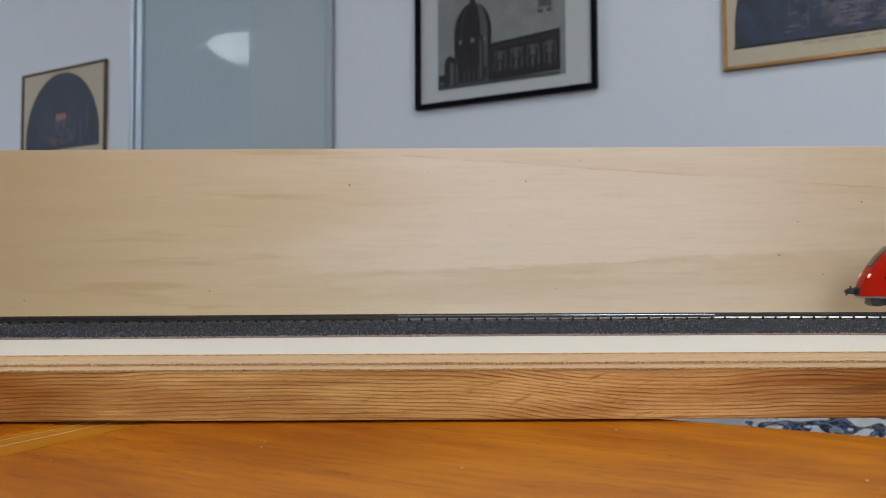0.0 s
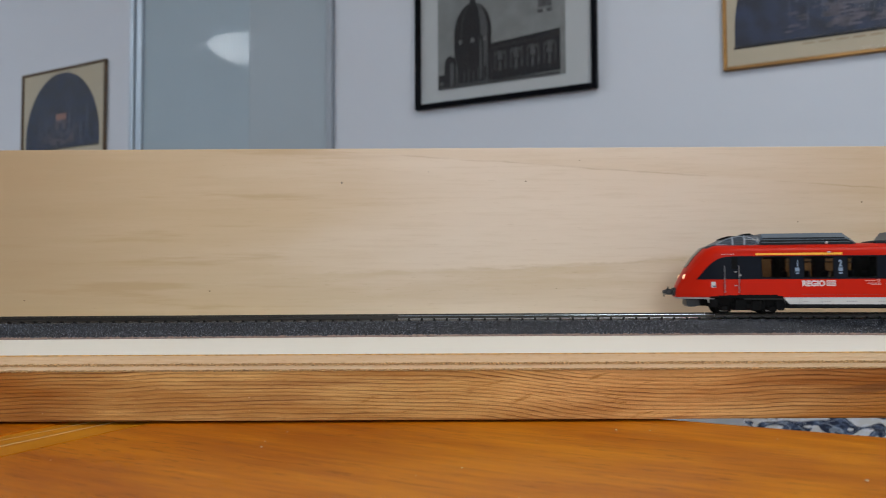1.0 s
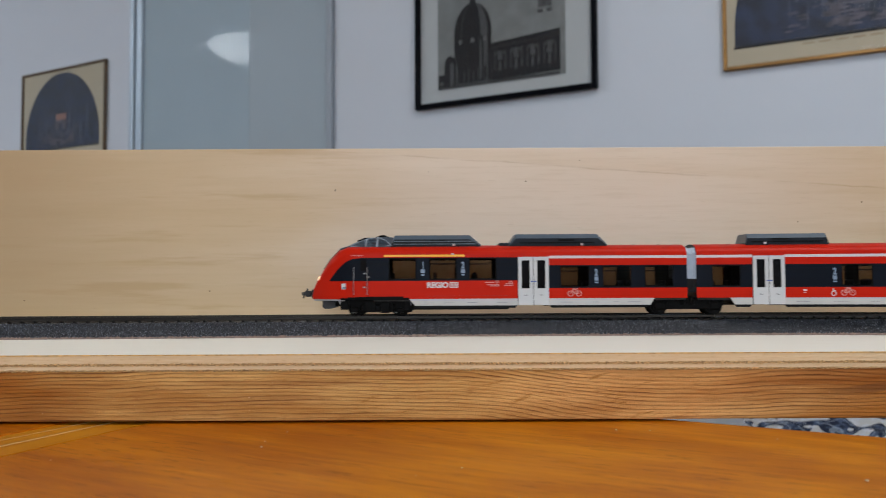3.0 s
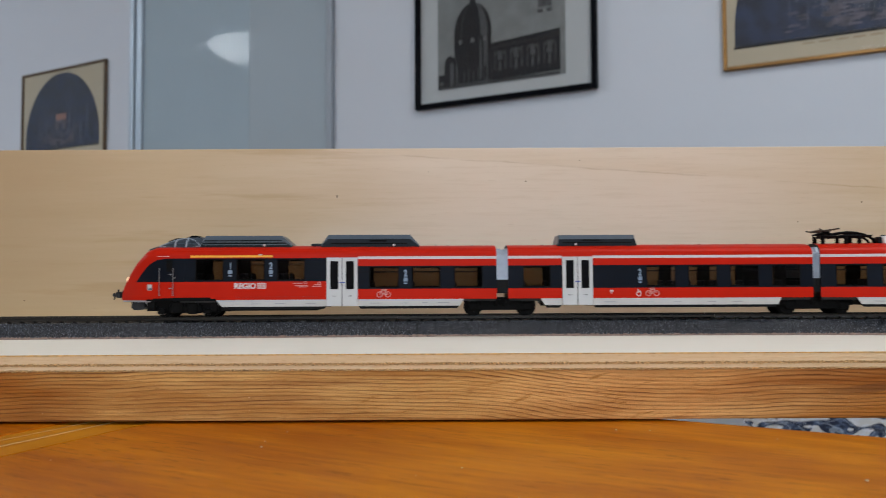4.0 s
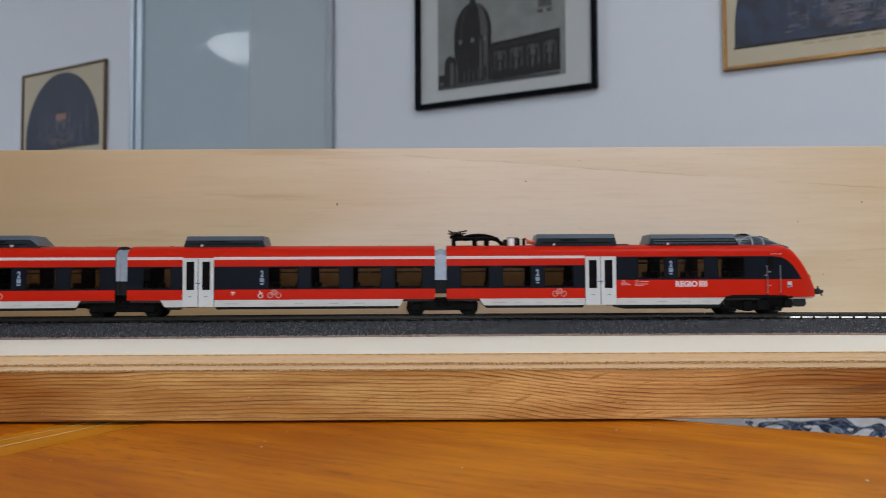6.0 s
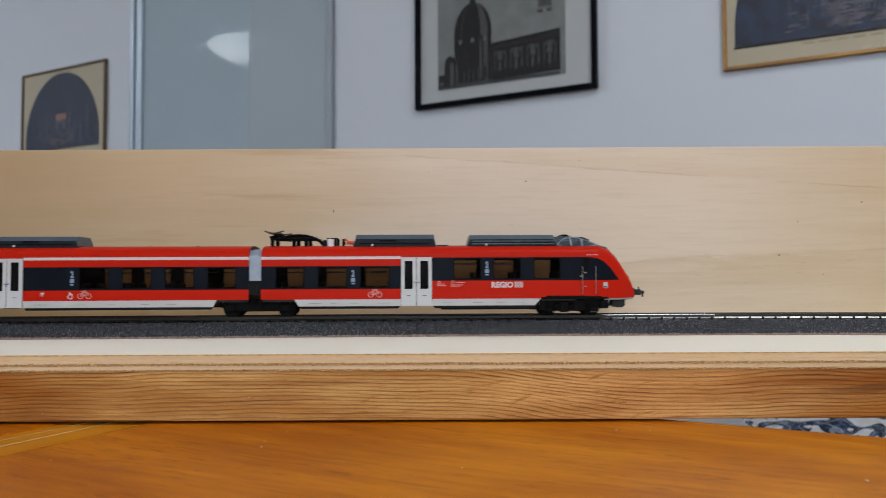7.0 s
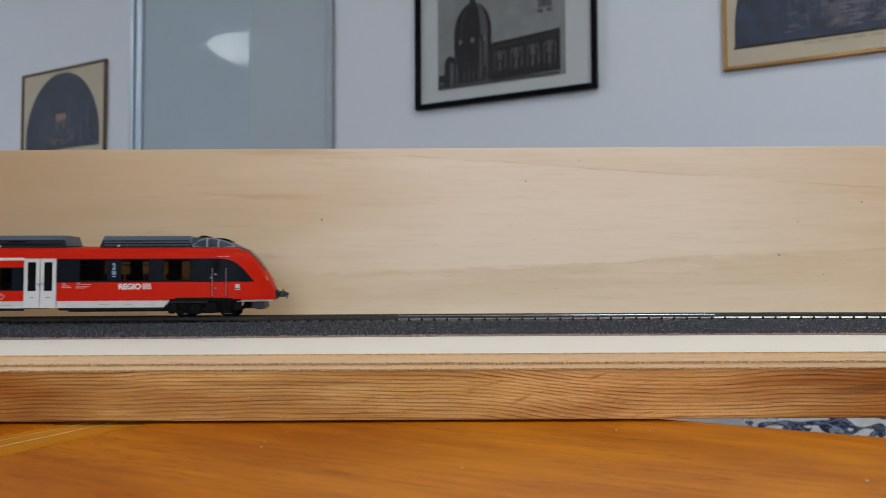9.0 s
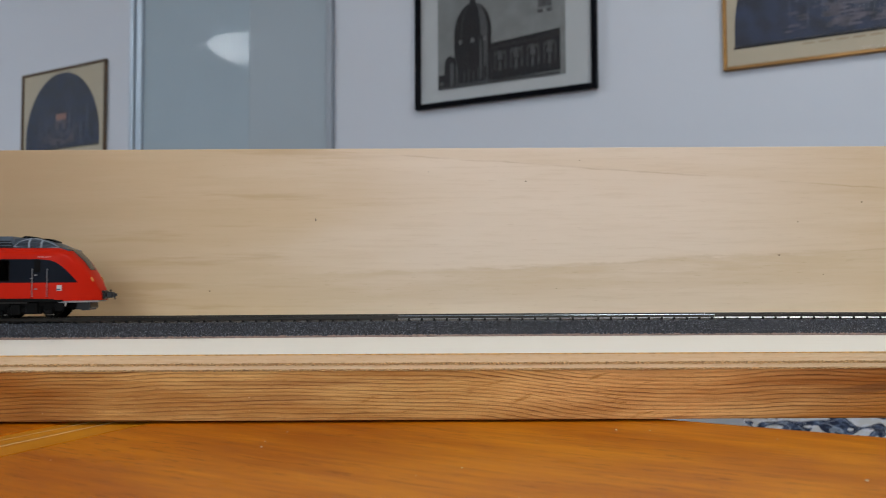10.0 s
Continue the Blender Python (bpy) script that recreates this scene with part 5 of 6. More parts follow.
    for side in (-1, 1):
        bm = bmesh.new()
        y = side * (HALF_W + 0.06)
        a, b = logo
        for p, q, r, s in ((a, b, 18.8, 19.2), (a, b, 15.9, 16.3), (a, a + 0.4, 16.3, 18.8), (b - 0.4, b, 16.3, 18.8), (a + 1.0, a + 2.0, 16.8, 18.3), (a + 2.7, b - 1.0, 16.8, 18.3)):
            box(bm, p, q, y - 0.05, y + 0.05, r, s)
        box(bm, a + 0.4, b - 0.4, y - 0.05, y + 0.03, 16.3, 18.8, 0, None, 1)
        car.add("emblem", bm, [M_PRINT, M_FAINT_PRINT], None, "white square printed emblem")
        bm = bmesh.new()
        for p, q, r in ((106.0, 110.5, 17.8), (106.0, 111.5, 16.9), (117.0, 122.5, 18.7), (114.2, 121.5, 17.3), (114.2, 119.5, 16.6)):
            box(bm, p, q, y - 0.05, y + 0.05, r, r + 0.45)
        car.add("small_print", bm, M_FAINT_PRINT)
        bm = bmesh.new()
        ring(bm, (107.4, 18.9), 0.95, 0.4, y - 0.05, y + 0.05, 14)
        ring(bm, (115.4, 19.2), 0.9, 0.35, y - 0.05, y + 0.05, 14)
        car.add("emblem", bm, M_FAINT_PRINT, None, "faint pinkish printed oval")
    bike_mark(car, 65.6, 74.2, 10.4)
    # seam lines of the lower body
    for side in (-1, 1):
        bm = bmesh.new()
        box(bm, 108.5, 157, side * (HALF_W + 0.01) - 0.04, side * (HALF_W + 0.01) + 0.04, 11.0, 11.15)
        car.add("body_seam", bm, material_dark_red)
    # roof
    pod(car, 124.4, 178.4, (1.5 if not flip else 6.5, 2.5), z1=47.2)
    bm = bmesh.new()
    for side in (-1, 1):
        for z in (41.6, 43.2):
            box(bm, 127.5, 176.5, side * 10.7 - 0.2, side * 10.7 + 0.2, z, z + 0.55)
    car.add("roof_rail", bm, M_ROOF_EDGE)
    if first_class:
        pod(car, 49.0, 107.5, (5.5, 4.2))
        bm = bmesh.new()
        box(bm, 104, 113.5, -9, 9, 39.6, 42.4, 0.5)
        car.add("roof_box", bm, M_ROOF)
        bm = bmesh.new()
        for u in (38.0, 16.0, 31.0):
            box(bm, u, u + 2.0, -6, -3, 40.0, 41.2, 0.4)
        car.add("roof_fitting", bm, M_ROOF)
    else:
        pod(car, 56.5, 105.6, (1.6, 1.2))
        bm = bmesh.new()
        box(bm, 106, 113, -9, 9, 39.6, 41.4, 0.4)
        car.add("roof_box", bm, M_ROOF)
        pantograph(car)
    return car


def pantograph(car):
    """A lowered current collector on its insulators, with switchgear behind it."""
    root = bmesh.new()
    for side in (-1, 1):
        rod(root, (7, side * 7.5, 45.3), (35, side * 7.5, 45.3), 0.65)
        arc = [(14, 46.2), (18, 47.3), (23, 47.7), (28, 47.3), (32.5, 46.0), (36, 43.8), (38, 41.2)]
        for p, q in zip(arc, arc[1:]):
            rod(root, (p[0], side * 4.5, p[1]), (q[0], side * 4.5, q[1]), 0.75)
        for p, q in zip(arc[:5], arc[1:5]):
            rod(root, (p[0] + 1.5, side * 6.5, p[1] - 1.5), (q[0] + 1.5, side * 6.5, q[1] - 1.5), 0.45)
        rod(root, (9, side * 5, 48.4), (16, side * 5, 45.2), 0.7)
        rod(root, (6, side * 5, 46.4), (13, side * 5, 48.2), 0.6)
    for u in (9, 18, 34):
        rod(root, (u, -7.5, 45.3), (u, 7.5, 45.3), 0.65)
    box(root, 8, 14.5, -4, 4, 45.2, 47.6, 0.6)
    rod(root, (13, -5.5, 46.6), (13, 5.5, 46.6), 0.8)
    frame_ob = car.add("pantograph", root, M_BLACK, None, "black lowered pantograph with arching arms")
    bm = bmesh.new()
    for u in (6.8, 11.4):
        rod(bm, (u, -10, 48.9), (u, 10, 48.9), 0.65)
        for side in (-1, 1):
            rod(bm, (u, side * 10, 48.9), (u + (-1.8 if u < 8 else 4.5), side * 13.0, 49.6), 0.45)
    for y in (-9.0, 9.0, 0.0):
        box(bm, 6.0, 12.2, y - 0.55, y + 0.55, 48.3, 49.1, 0.2)
    rod(bm, (8.8, -4, 48.8), (12, -4, 46.2), 0.55)
    rod(bm, (8.8, 4, 48.8), (12, 4, 46.2), 0.55)
    car.add("contact_strip", bm, M_COLLECTOR, frame_ob, "brown carbon contact strips")
    for u in (8.2, 21.0, 28.2):
        for y in (-7.5, 7.5):
            bm = bmesh.new()
            rod(bm, (u, y, 39.2), (u, y, 45.4), 1.05)
            for z in (40.8, 42.1, 43.4):
                rod(bm, (u, y, z), (u, y, z + 0.5), 1.35, 10)
            car.add("insulator", bm, M_BLACK, frame_ob)
    for u, m in ((47.0, M_DARK), (50.4, M_DARK)):
        bm = bmesh.new()
        rod(bm, (u, -6, 39.8), (u, -6, 45.2), 0.8, 10)
        for z in (40.6, 41.8, 43.0, 44.2):
            rod(bm, (u, -6, z), (u, -6, z + 0.6), 1.1, 12)
        car.add("insulator", bm, m)
    bm = bmesh.new()
    bmesh.ops.create_cone(bm, cap_ends=True, segments=20, radius1=2.2, radius2=2.2, depth=4.6, matrix=Matrix.Translation((42.6, -6, 42.9)))
    rod(bm, (42.6, -6, 39.8), (42.6, -6, 40.7), 1.6, 14)
    car.add("circuit_breaker", bm, M_WHITE, None, "whitish round breaker drum")
    bm = bmesh.new()
    box(bm, 38.2, 40.2, -8, 2, 40, 44.6, 0.3)
    box(bm, 44.9, 45.9, -7.5, -4.5, 40, 45.4, 0.2)
    rod(bm, (40.2, -6, 45.5), (47.0, -6, 45.5), 0.35)
    car.add("switchgear", bm, M_DARK)
    bm = bmesh.new()
    rod(bm, (50.8, -6, 45.4), (53.5, -6, 43.4), 0.6)
    rod(bm, (52.0, -6, 43.2), (57.0, -6, 42.8), 1.1)
    rod(bm, (55.5, -6, 42.8), (57.5, -6, 40.8), 0.8)
    car.add("power_lead", bm, M_INSUL, None, "red high-voltage roof lead")


MID_WINDOWS = [(-80.3, -64.0), (-8.2, 9.2), (16.3, 33.4), (40.7, 57.7), (65.1, 81.8)]
MID_DOOR = (-57.3, -39.3)


def mid_zone(u, z):
    if 32.8 < z < 34.4 and not (MID_DOOR[0] < u < MID_DOOR[1]):
        return 2
    return 1 if 15.4 < z < 28.8 else 0


def middle_car(name, label):
    car = Car(name, label, False)
    holes = [(a, b, *LOW_Z) for a, b in MID_WINDOWS] + [(*MID_DOOR, 9.4, 33.8)]
    bm = bmesh.new()
    side_wall(bm, mid_zone, holes, -89.0, 89.0, Z_LEVELS)
    for u in (-89.0, 89.0):
        pts = [(-skin(0, z), z) for z in Z_LEVELS] + [(skin(0, z), z) for z in Z_LEVELS[::-1]]
        f = bm.faces.new([bm.verts.new((u, y, z)) for y, z in pts])
        f.material_index = 1
    car.add("body_shell", bm, SHELL_MATS, None, "glossy red body with an anthracite window band")
    interior(car, -88, 88, 10.0, (-60.0, -37.0, 61.5))
    seats(car, (-77, -66, -5, 6, 20, 31, 44, 55, 68, 79), 10.2)
    panes(car, MID_WINDOWS, *LOW_Z)
    door(car, *MID_DOOR)
    skirt(car, [(-70.0, 9.4), (-67.5, 5.4), (-57.4, 5.4), (-57.4, 9.4)])
    skirt(car, [(-39.2, 9.4), (-39.2, 5.4), (68.5, 5.4), (70.5, 9.4)])
    bm = bmesh.new()
    box(bm, -66, 66, -13, 13, 5.2, 9.3)
    car.add("underfloor_box", bm, M_DARK)
    for c in (-93.5, 93.5):
        bogie(car, c, 32)
    for c in (-93.5, 93.5):
        g = gangway(car)
        g.matrix_local = Matrix.Translation((c * MM, 0, 0))
    class_mark(car, "2", -13.6, -9.9, 18.2, 26.4)
    bike_mark(car, -8.8, -0.4, 10.4)
    for side in (-1, 1):
        bm = bmesh.new()
        y = side * (HALF_W + 0.08)
        ring(bm, (-12.6, 11.8), 1.5, 0.45, y - 0.05, y + 0.05, 16)
        rod(bm, (-12.9, y, 12.6), (-12.9, y, 14.6), 0.3, 4)
        rod(bm, (-12.9, y, 13.6), (-11.4, y, 13.2), 0.25, 4)
        car.add("wheelchair_mark", bm, M_PRINT)
        bm = bmesh.new()
        box(bm, -29.4, -27.4, y - 0.05, y + 0.05, 13.2, 14.2)
        box(bm, -29.4, -27.8, y - 0.05, y + 0.05, 12.2, 12.6)
        car.add("small_print", bm, M_PRINT)
    pod(car, -59.0, -11.7, (1.2, 1.2), z1=47.0)
    bm = bmesh.new()
    for u in (-68.5, 26.0, 55.0):
        box(bm, u, u + 2.0, -6, -3, 40.0, 41.3, 0.4)
    car.add("roof_fitting", bm, M_ROOF)
    return car


material_dark_red = material("shadow_gap_red", (0.25, 0.012, 0.006), 0.5)
FRONT = end_car("leading_railcar", "red model railcar with a yellow first-class stripe and lit headlights", True, True)
MIDDLE = middle_car("middle_railcar", "red model railcar without a cab, pale double doors")
REAR = end_car("trailing_railcar", "red model railcar with a lowered pantograph on its roof", False, False)

# ---- things in the room ----
M_LACQUER = material("pale_grey_glazed_panel", (0.350, 0.435, 0.492), 0.02, vary=0.03, size=0.3, spec=0.038)
# darker than the left pane: the dimming to the right put into the colour
M_SATIN = material("dimmed_satin_panel", (0.325, 0.390, 0.436), 0.5, vary=0.03, size=0.3, spec=0.3)
M_ALU = material("pale_door_frame", (0.38, 0.455, 0.53), 0.4, 0.3, vary=0.04, size=0.1)
M_JAMB_GREY = material("grey_jamb_paint", (0.27, 0.31, 0.355), 0.5, vary=0.05, size=0.05)
M_GAP = material("dark_rubber_gap", (0.05, 0.06, 0.075), 0.7)
M_GOLD = material("gilt_frame", (0.30, 0.16, 0.05), 0.38, 0.6, vary=0.3, size=0.02, stretch=(0.3, 1, 1))
M_BROWNFRAME = material("dark_brown_frame", (0.085, 0.05, 0.022), 0.4, vary=0.3, size=0.02)
M_BLACKFRAME = material("black_lacquered_frame", (0.0035, 0.004, 0.006), 0.22, vary=0.1, size=0.05, spec=0.06)
M_MOUNT = material("cream_mount", (0.47, 0.415, 0.315), 0.8, vary=0.05, size=0.05)
M_MOUNT_PALE = material("off_white_mount", (0.45, 0.47, 0.48), 0.8, vary=0.03, size=0.05)
M_ARCH = material("dark_blue_painting", (0.021, 0.030, 0.062), 0.6, vary=0.75, size=0.03)
M_ARCH_PALE = material("pale_painted_ground", (0.082, 0.079, 0.104), 0.6, vary=0.6, size=0.02)
M_ARCH_STREAK = material("blue_grey_streak_paint", (0.055, 0.068, 0.108), 0.6, vary=0.5, size=0.02)
M_CAPTION = material("faded_caption_ink", (0.36, 0.29, 0.2), 0.8)
M_ARCH_RED = material("dull_red_paint", (0.23, 0.125, 0.105), 0.6, vary=0.3, size=0.02)
M_ETCH_SKY = material("engraved_grey_sky", (0.19, 0.20, 0.20), 0.8, vary=0.2, size=0.03)
M_ETCH_DARK = material("engraved_dark_ink", (0.014, 0.014, 0.016), 0.8, vary=0.8, size=0.006)
M_ETCH_MID = material("engraved_mid_grey", (0.074, 0.075, 0.078), 0.8, vary=0.7, size=0.005)
M_ETCH_SHADE = material("engraved_shade_grey", (0.050, 0.050, 0.053), 0.8, vary=0.8, size=0.005)
M_ETCH_PALE = material("engraved_pale_grey", (0.115, 0.12, 0.125), 0.8, vary=0.4, size=0.005)
M_DIFFUSER = material("lit_opal_diffuser", (0.9, 0.9, 0.88), 0.4, glow=(1.0, 0.985, 0.96, 14.0))
M_DIFFUSER_FAR = material("brightly_lit_opal_diffuser", (0.9, 0.9, 0.88), 0.4, glow=(0.86, 0.94, 1.0, 44.0))
M_CHAIRWOOD = wood("chair_wood", (0.05, 0.02, 0.008), (0.16, 0.07, 0.03), (0.22, 0.1, 0.045), 0.01, 0.02, (3, 9, 9), 0.4)
M_PICTURE_GLASS = glass("picture_glass", (0.95, 0.96, 0.96), 0.05, 0.2)


def fabric():
    """White cloth printed with dark blue leaves and thin outlines."""
    m = bpy.data.materials.new("white_and_blue_leaf_fabric")
    m.use_nodes = True
    nt, p = m.node_tree, m.node_tree.nodes["Principled BSDF"]
    co = nt.nodes.new("ShaderNodeTexCoord")
    mp = nt.nodes.new("ShaderNodeMapping")
    mp.inputs["Scale"].default_value = (19, 19, 40)
    warp = nt.nodes.new("ShaderNodeTexNoise")
    warp.inputs["Scale"].default_value, warp.inputs["Detail"].default_value, warp.inputs["Distortion"].default_value = 1.0, 1.0, 1.0
    nt.links.new(co.outputs["Object"], mp.inputs["Vector"])
    nt.links.new(mp.outputs[0], warp.inputs["Vector"])
    ramp = nt.nodes.new("ShaderNodeValToRGB")
    ramp.color_ramp.interpolation = "CONSTANT"
    el = ramp.color_ramp.elements
    white, ink, haze = (0.74, 0.76, 0.77, 1), (0.022, 0.034, 0.070, 1), (0.25, 0.30, 0.38, 1)
    el[0].position, el[0].color = 0.0, ink
    el[1].position, el[1].color = 0.37, white
    for pos, c in ((0.40, ink), (0.415, white), (0.56, ink), (0.61, haze), (0.63, ink), (0.70, white)):
        e = el.new(pos)
        e.color = c
    nt.links.new(warp.outputs[0], ramp.inputs[0])
    band = nt.nodes.new("ShaderNodeTexNoise")
    band.inputs["Scale"].default_value, band.inputs["Detail"].default_value = 4.5, 2.0
    nt.links.new(mp.outputs[0], band.inputs["Vector"])
    tint = nt.nodes.new("ShaderNodeMix")
    tint.data_type, tint.blend_type = "RGBA", "ADD"
    tint.inputs[7].default_value = (0.07, 0.10, 0.16, 1)
    pale = nt.nodes.new("ShaderNodeMapRange")
    pale.inputs[1].default_value, pale.inputs[2].default_value = 0.50, 0.58
    nt.links.new(band.outputs[0], pale.inputs[0])
    nt.links.new(pale.outputs[0], tint.inputs[0])
    nt.links.new(ramp.outputs[0], tint.inputs[6])
    nt.links.new(tint.outputs[2], p.inputs["Base Color"])
    p.inputs["Roughness"].default_value = 0.9
    weave = nt.nodes.new("ShaderNodeTexNoise")
    weave.inputs["Scale"].default_value = 900
    bp = nt.nodes.new("ShaderNodeBump")
    bp.inputs["Strength"].default_value, bp.inputs["Distance"].default_value = 0.3, 0.001
    nt.links.new(co.outputs["Object"], weave.inputs["Vector"])
    nt.links.new(weave.outputs[0], bp.inputs["Height"])
    nt.links.new(bp.outputs[0], p.inputs["Normal"])
    return m


M_FABRIC = fabric()
FACE = -WALL_AT                      # the wall's face in the room's own axes


def build_door():
    door_ob = empty("door_1", ROOM)
    tagged(door_ob, "closed pale grey glazed door in a light frame", "door", kind="structure")
    z0 = FLOOR_Z + 0.01

    def piece(name, u0, u1, y0, y1, za, zb, mat, label="", bevel=0.002):
        bm = bmesh.new()
        box(bm, u0, u1, FACE + y0, FACE + y1, za, zb, bevel)
        return part(name, bm, mat, door_ob, label)

    piece("jamb", 1.810, DOOR_U1 - 0.002, -0.1, 0.012, z0, DOOR_TOP - 0.04, M_ALU)
    piece("gasket", 1.803, 1.8098, -0.1, -0.006, z0, DOOR_TOP - 0.04, M_GAP)
    piece("stile", 1.779, 1.8028, -0.06, 0.008, z0, DOOR_TOP - 0.045, M_ALU)
    piece("jamb", DOOR_U0 + 0.002, 1.088, -0.1, 0.012, z0, DOOR_TOP - 0.04, M_JAMB_GREY, "grey narrow door jamb")
    piece("gasket", 1.0882, 1.0925, -0.1, -0.006, z0, DOOR_TOP - 0.04, M_GAP)
    piece("pane", 1.3585, 1.7788, -0.04, -0.002, z0, DOOR_TOP - 0.045, M_LACQUER, "glossy grey glazed panel", 0.0)
    piece("pane", 1.0927, 1.3580, -0.04, -0.002, z0, DOOR_TOP - 0.045, M_SATIN, "satin grey glazed panel, toned darker as in dimmer light", 0.0)
    piece("lintel", DOOR_U0 + 0.002, DOOR_U1 - 0.002, -0.1, 0.012, DOOR_TOP - 0.038, DOOR_TOP - 0.002, M_ALU)


build_door()


def picture_frame(name, label, u0, u1, z0, z1, width, frame_mat, mount_mat, depth=0.018):
    """A framed picture on the wall. Returns it and a function that lays flat shapes on its mount, a metres from the left edge and b up."""
    pic = empty(name, ROOM)
    tagged(pic, label, "picture")
    for n, a, b, c, d in (("frame_side", u0, u0 + width, z0, z1), ("frame_side", u1 - width, u1, z0, z1), ("frame_rail", u0 + width, u1 - width, z0, z0 + width), ("frame_rail", u0 + width, u1 - width, z1 - width, z1)):
        bm = bmesh.new()
        box(bm, a, b, FACE + 0.001, FACE + depth, c, d, width * 0.25, segs=2)
        part(n, bm, frame_mat, pic)
    bm = bmesh.new()
    box(bm, u0 + width * 0.8, u1 - width * 0.8, FACE + 0.0015, FACE + 0.006, z0 + width * 0.8, z1 - width * 0.8)
    part("mount", bm, mount_mat, pic)
    bm = bmesh.new()
    y = FACE + depth * 0.62
    bm.faces.new([bm.verts.new((u, y, z)) for u, z in ((u0 + width * 0.8, z0 + width * 0.8), (u0 + width * 0.8, z1 - width * 0.8), (u1 - width * 0.8, z1 - width * 0.8), (u1 - width * 0.8, z0 + width * 0.8))])
    g = part("glass", bm, M_PICTURE_GLASS, pic)
    g.visible_shadow = False

    def lay(n, outlines, layer, mat, lab=""):
        bm = bmesh.new()
        y = FACE + 0.006 + layer * 0.0006
        for pts in outlines:
            prism(bm, [(u1 - a, z0 + b) for a, b in pts], y - 0.0003, y + 0.0003)
        return part(n, bm, mat, pic, lab)

    return pic, lay


def rect(a0, a1, b0, b1):
    return [(a0, b0), (a1, b0), (a1, b1), (a0, b1)]


def arch_shape(a0, a1, b0, b1, straight=0.0, n=28):
    pts = [(a0, b0), (a1, b0)]
    c, r, h = (a0 + a1) / 2, (a1 - a0) / 2, b1 - b0 - straight
    return pts + [(c + r * math.cos(math.pi * i / n), b0 + straight + h * math.sin(math.pi * i / n)) for i in range(n + 1)]


def arch_picture(name, label, u0, u1, z0, z1, frame_mat):
    rng = random.Random(name)
    pic, lay = picture_frame(name, label, u0, u1, z0, z1, 0.0075, frame_mat, M_MOUNT, 0.012)
    w, h = u1 - u0, z1 - z0
    lay("painting", [arch_shape(0.022, w - 0.030, 0.046, h - 0.016, 0.03, 36)], 1, M_ARCH, "dark blue arched painting")
    lay("arch_line", [rect(0.020, w - 0.028, 0.041, 0.0455)], 1, M_ETCH_DARK)
    blobs = []
    for _ in range(75):
        a, b = w * (0.49 + rng.gauss(0, 0.13)), 0.058 + abs(rng.gauss(0, 0.034))
        if not 0.2 * w < a < 0.78 * w:
            continue
        s = rng.uniform(0.003, 0.011)
        blobs.append([(a + s * 2.2 * math.cos(k) * rng.uniform(0.5, 1), b + s * 0.42 * math.sin(k) * rng.uniform(0.5, 1)) for k in (0, 0.9, 1.8, 2.7, 3.6, 4.5, 5.4)])
    for i, blob in enumerate(blobs):
        lay("painted_ground", [blob], 2 + (i % 4) * 0.3, M_ARCH_PALE)
    streaks = []
    for _ in range(30):
        a, b = rng.uniform(0.22, 0.80) * w, rng.uniform(0.055, 0.12)
        t, s = b + rng.uniform(0.04, 0.13), rng.uniform(0.001, 0.004)
        streaks.append([(a - s, b), (a + s, b), (a + s * 0.4, t), (a - s * 0.4, t)])
    for i, streak in enumerate(streaks):
        lay("painted_streak", [streak], 1.6 + (i % 3) * 0.1, M_ARCH_STREAK)
    lay("painted_house", [rect(w * 0.43, w * 0.55, 0.134, 0.158)], 4, M_ARCH_RED)
    lay("painted_house_wall", [rect(w * 0.43, w * 0.465, 0.104, 0.137), rect(w * 0.515, w * 0.55, 0.104, 0.137), rect(w * 0.465, w * 0.515, 0.126, 0.137)], 5, M_ARCH_PALE)
    lay("caption_bar", [rect(w * 0.3 + k * 0.028, w * 0.3 + k * 0.028 + 0.02, 0.033, 0.036) for k in range(6)], 1, M_CAPTION)
    return pic


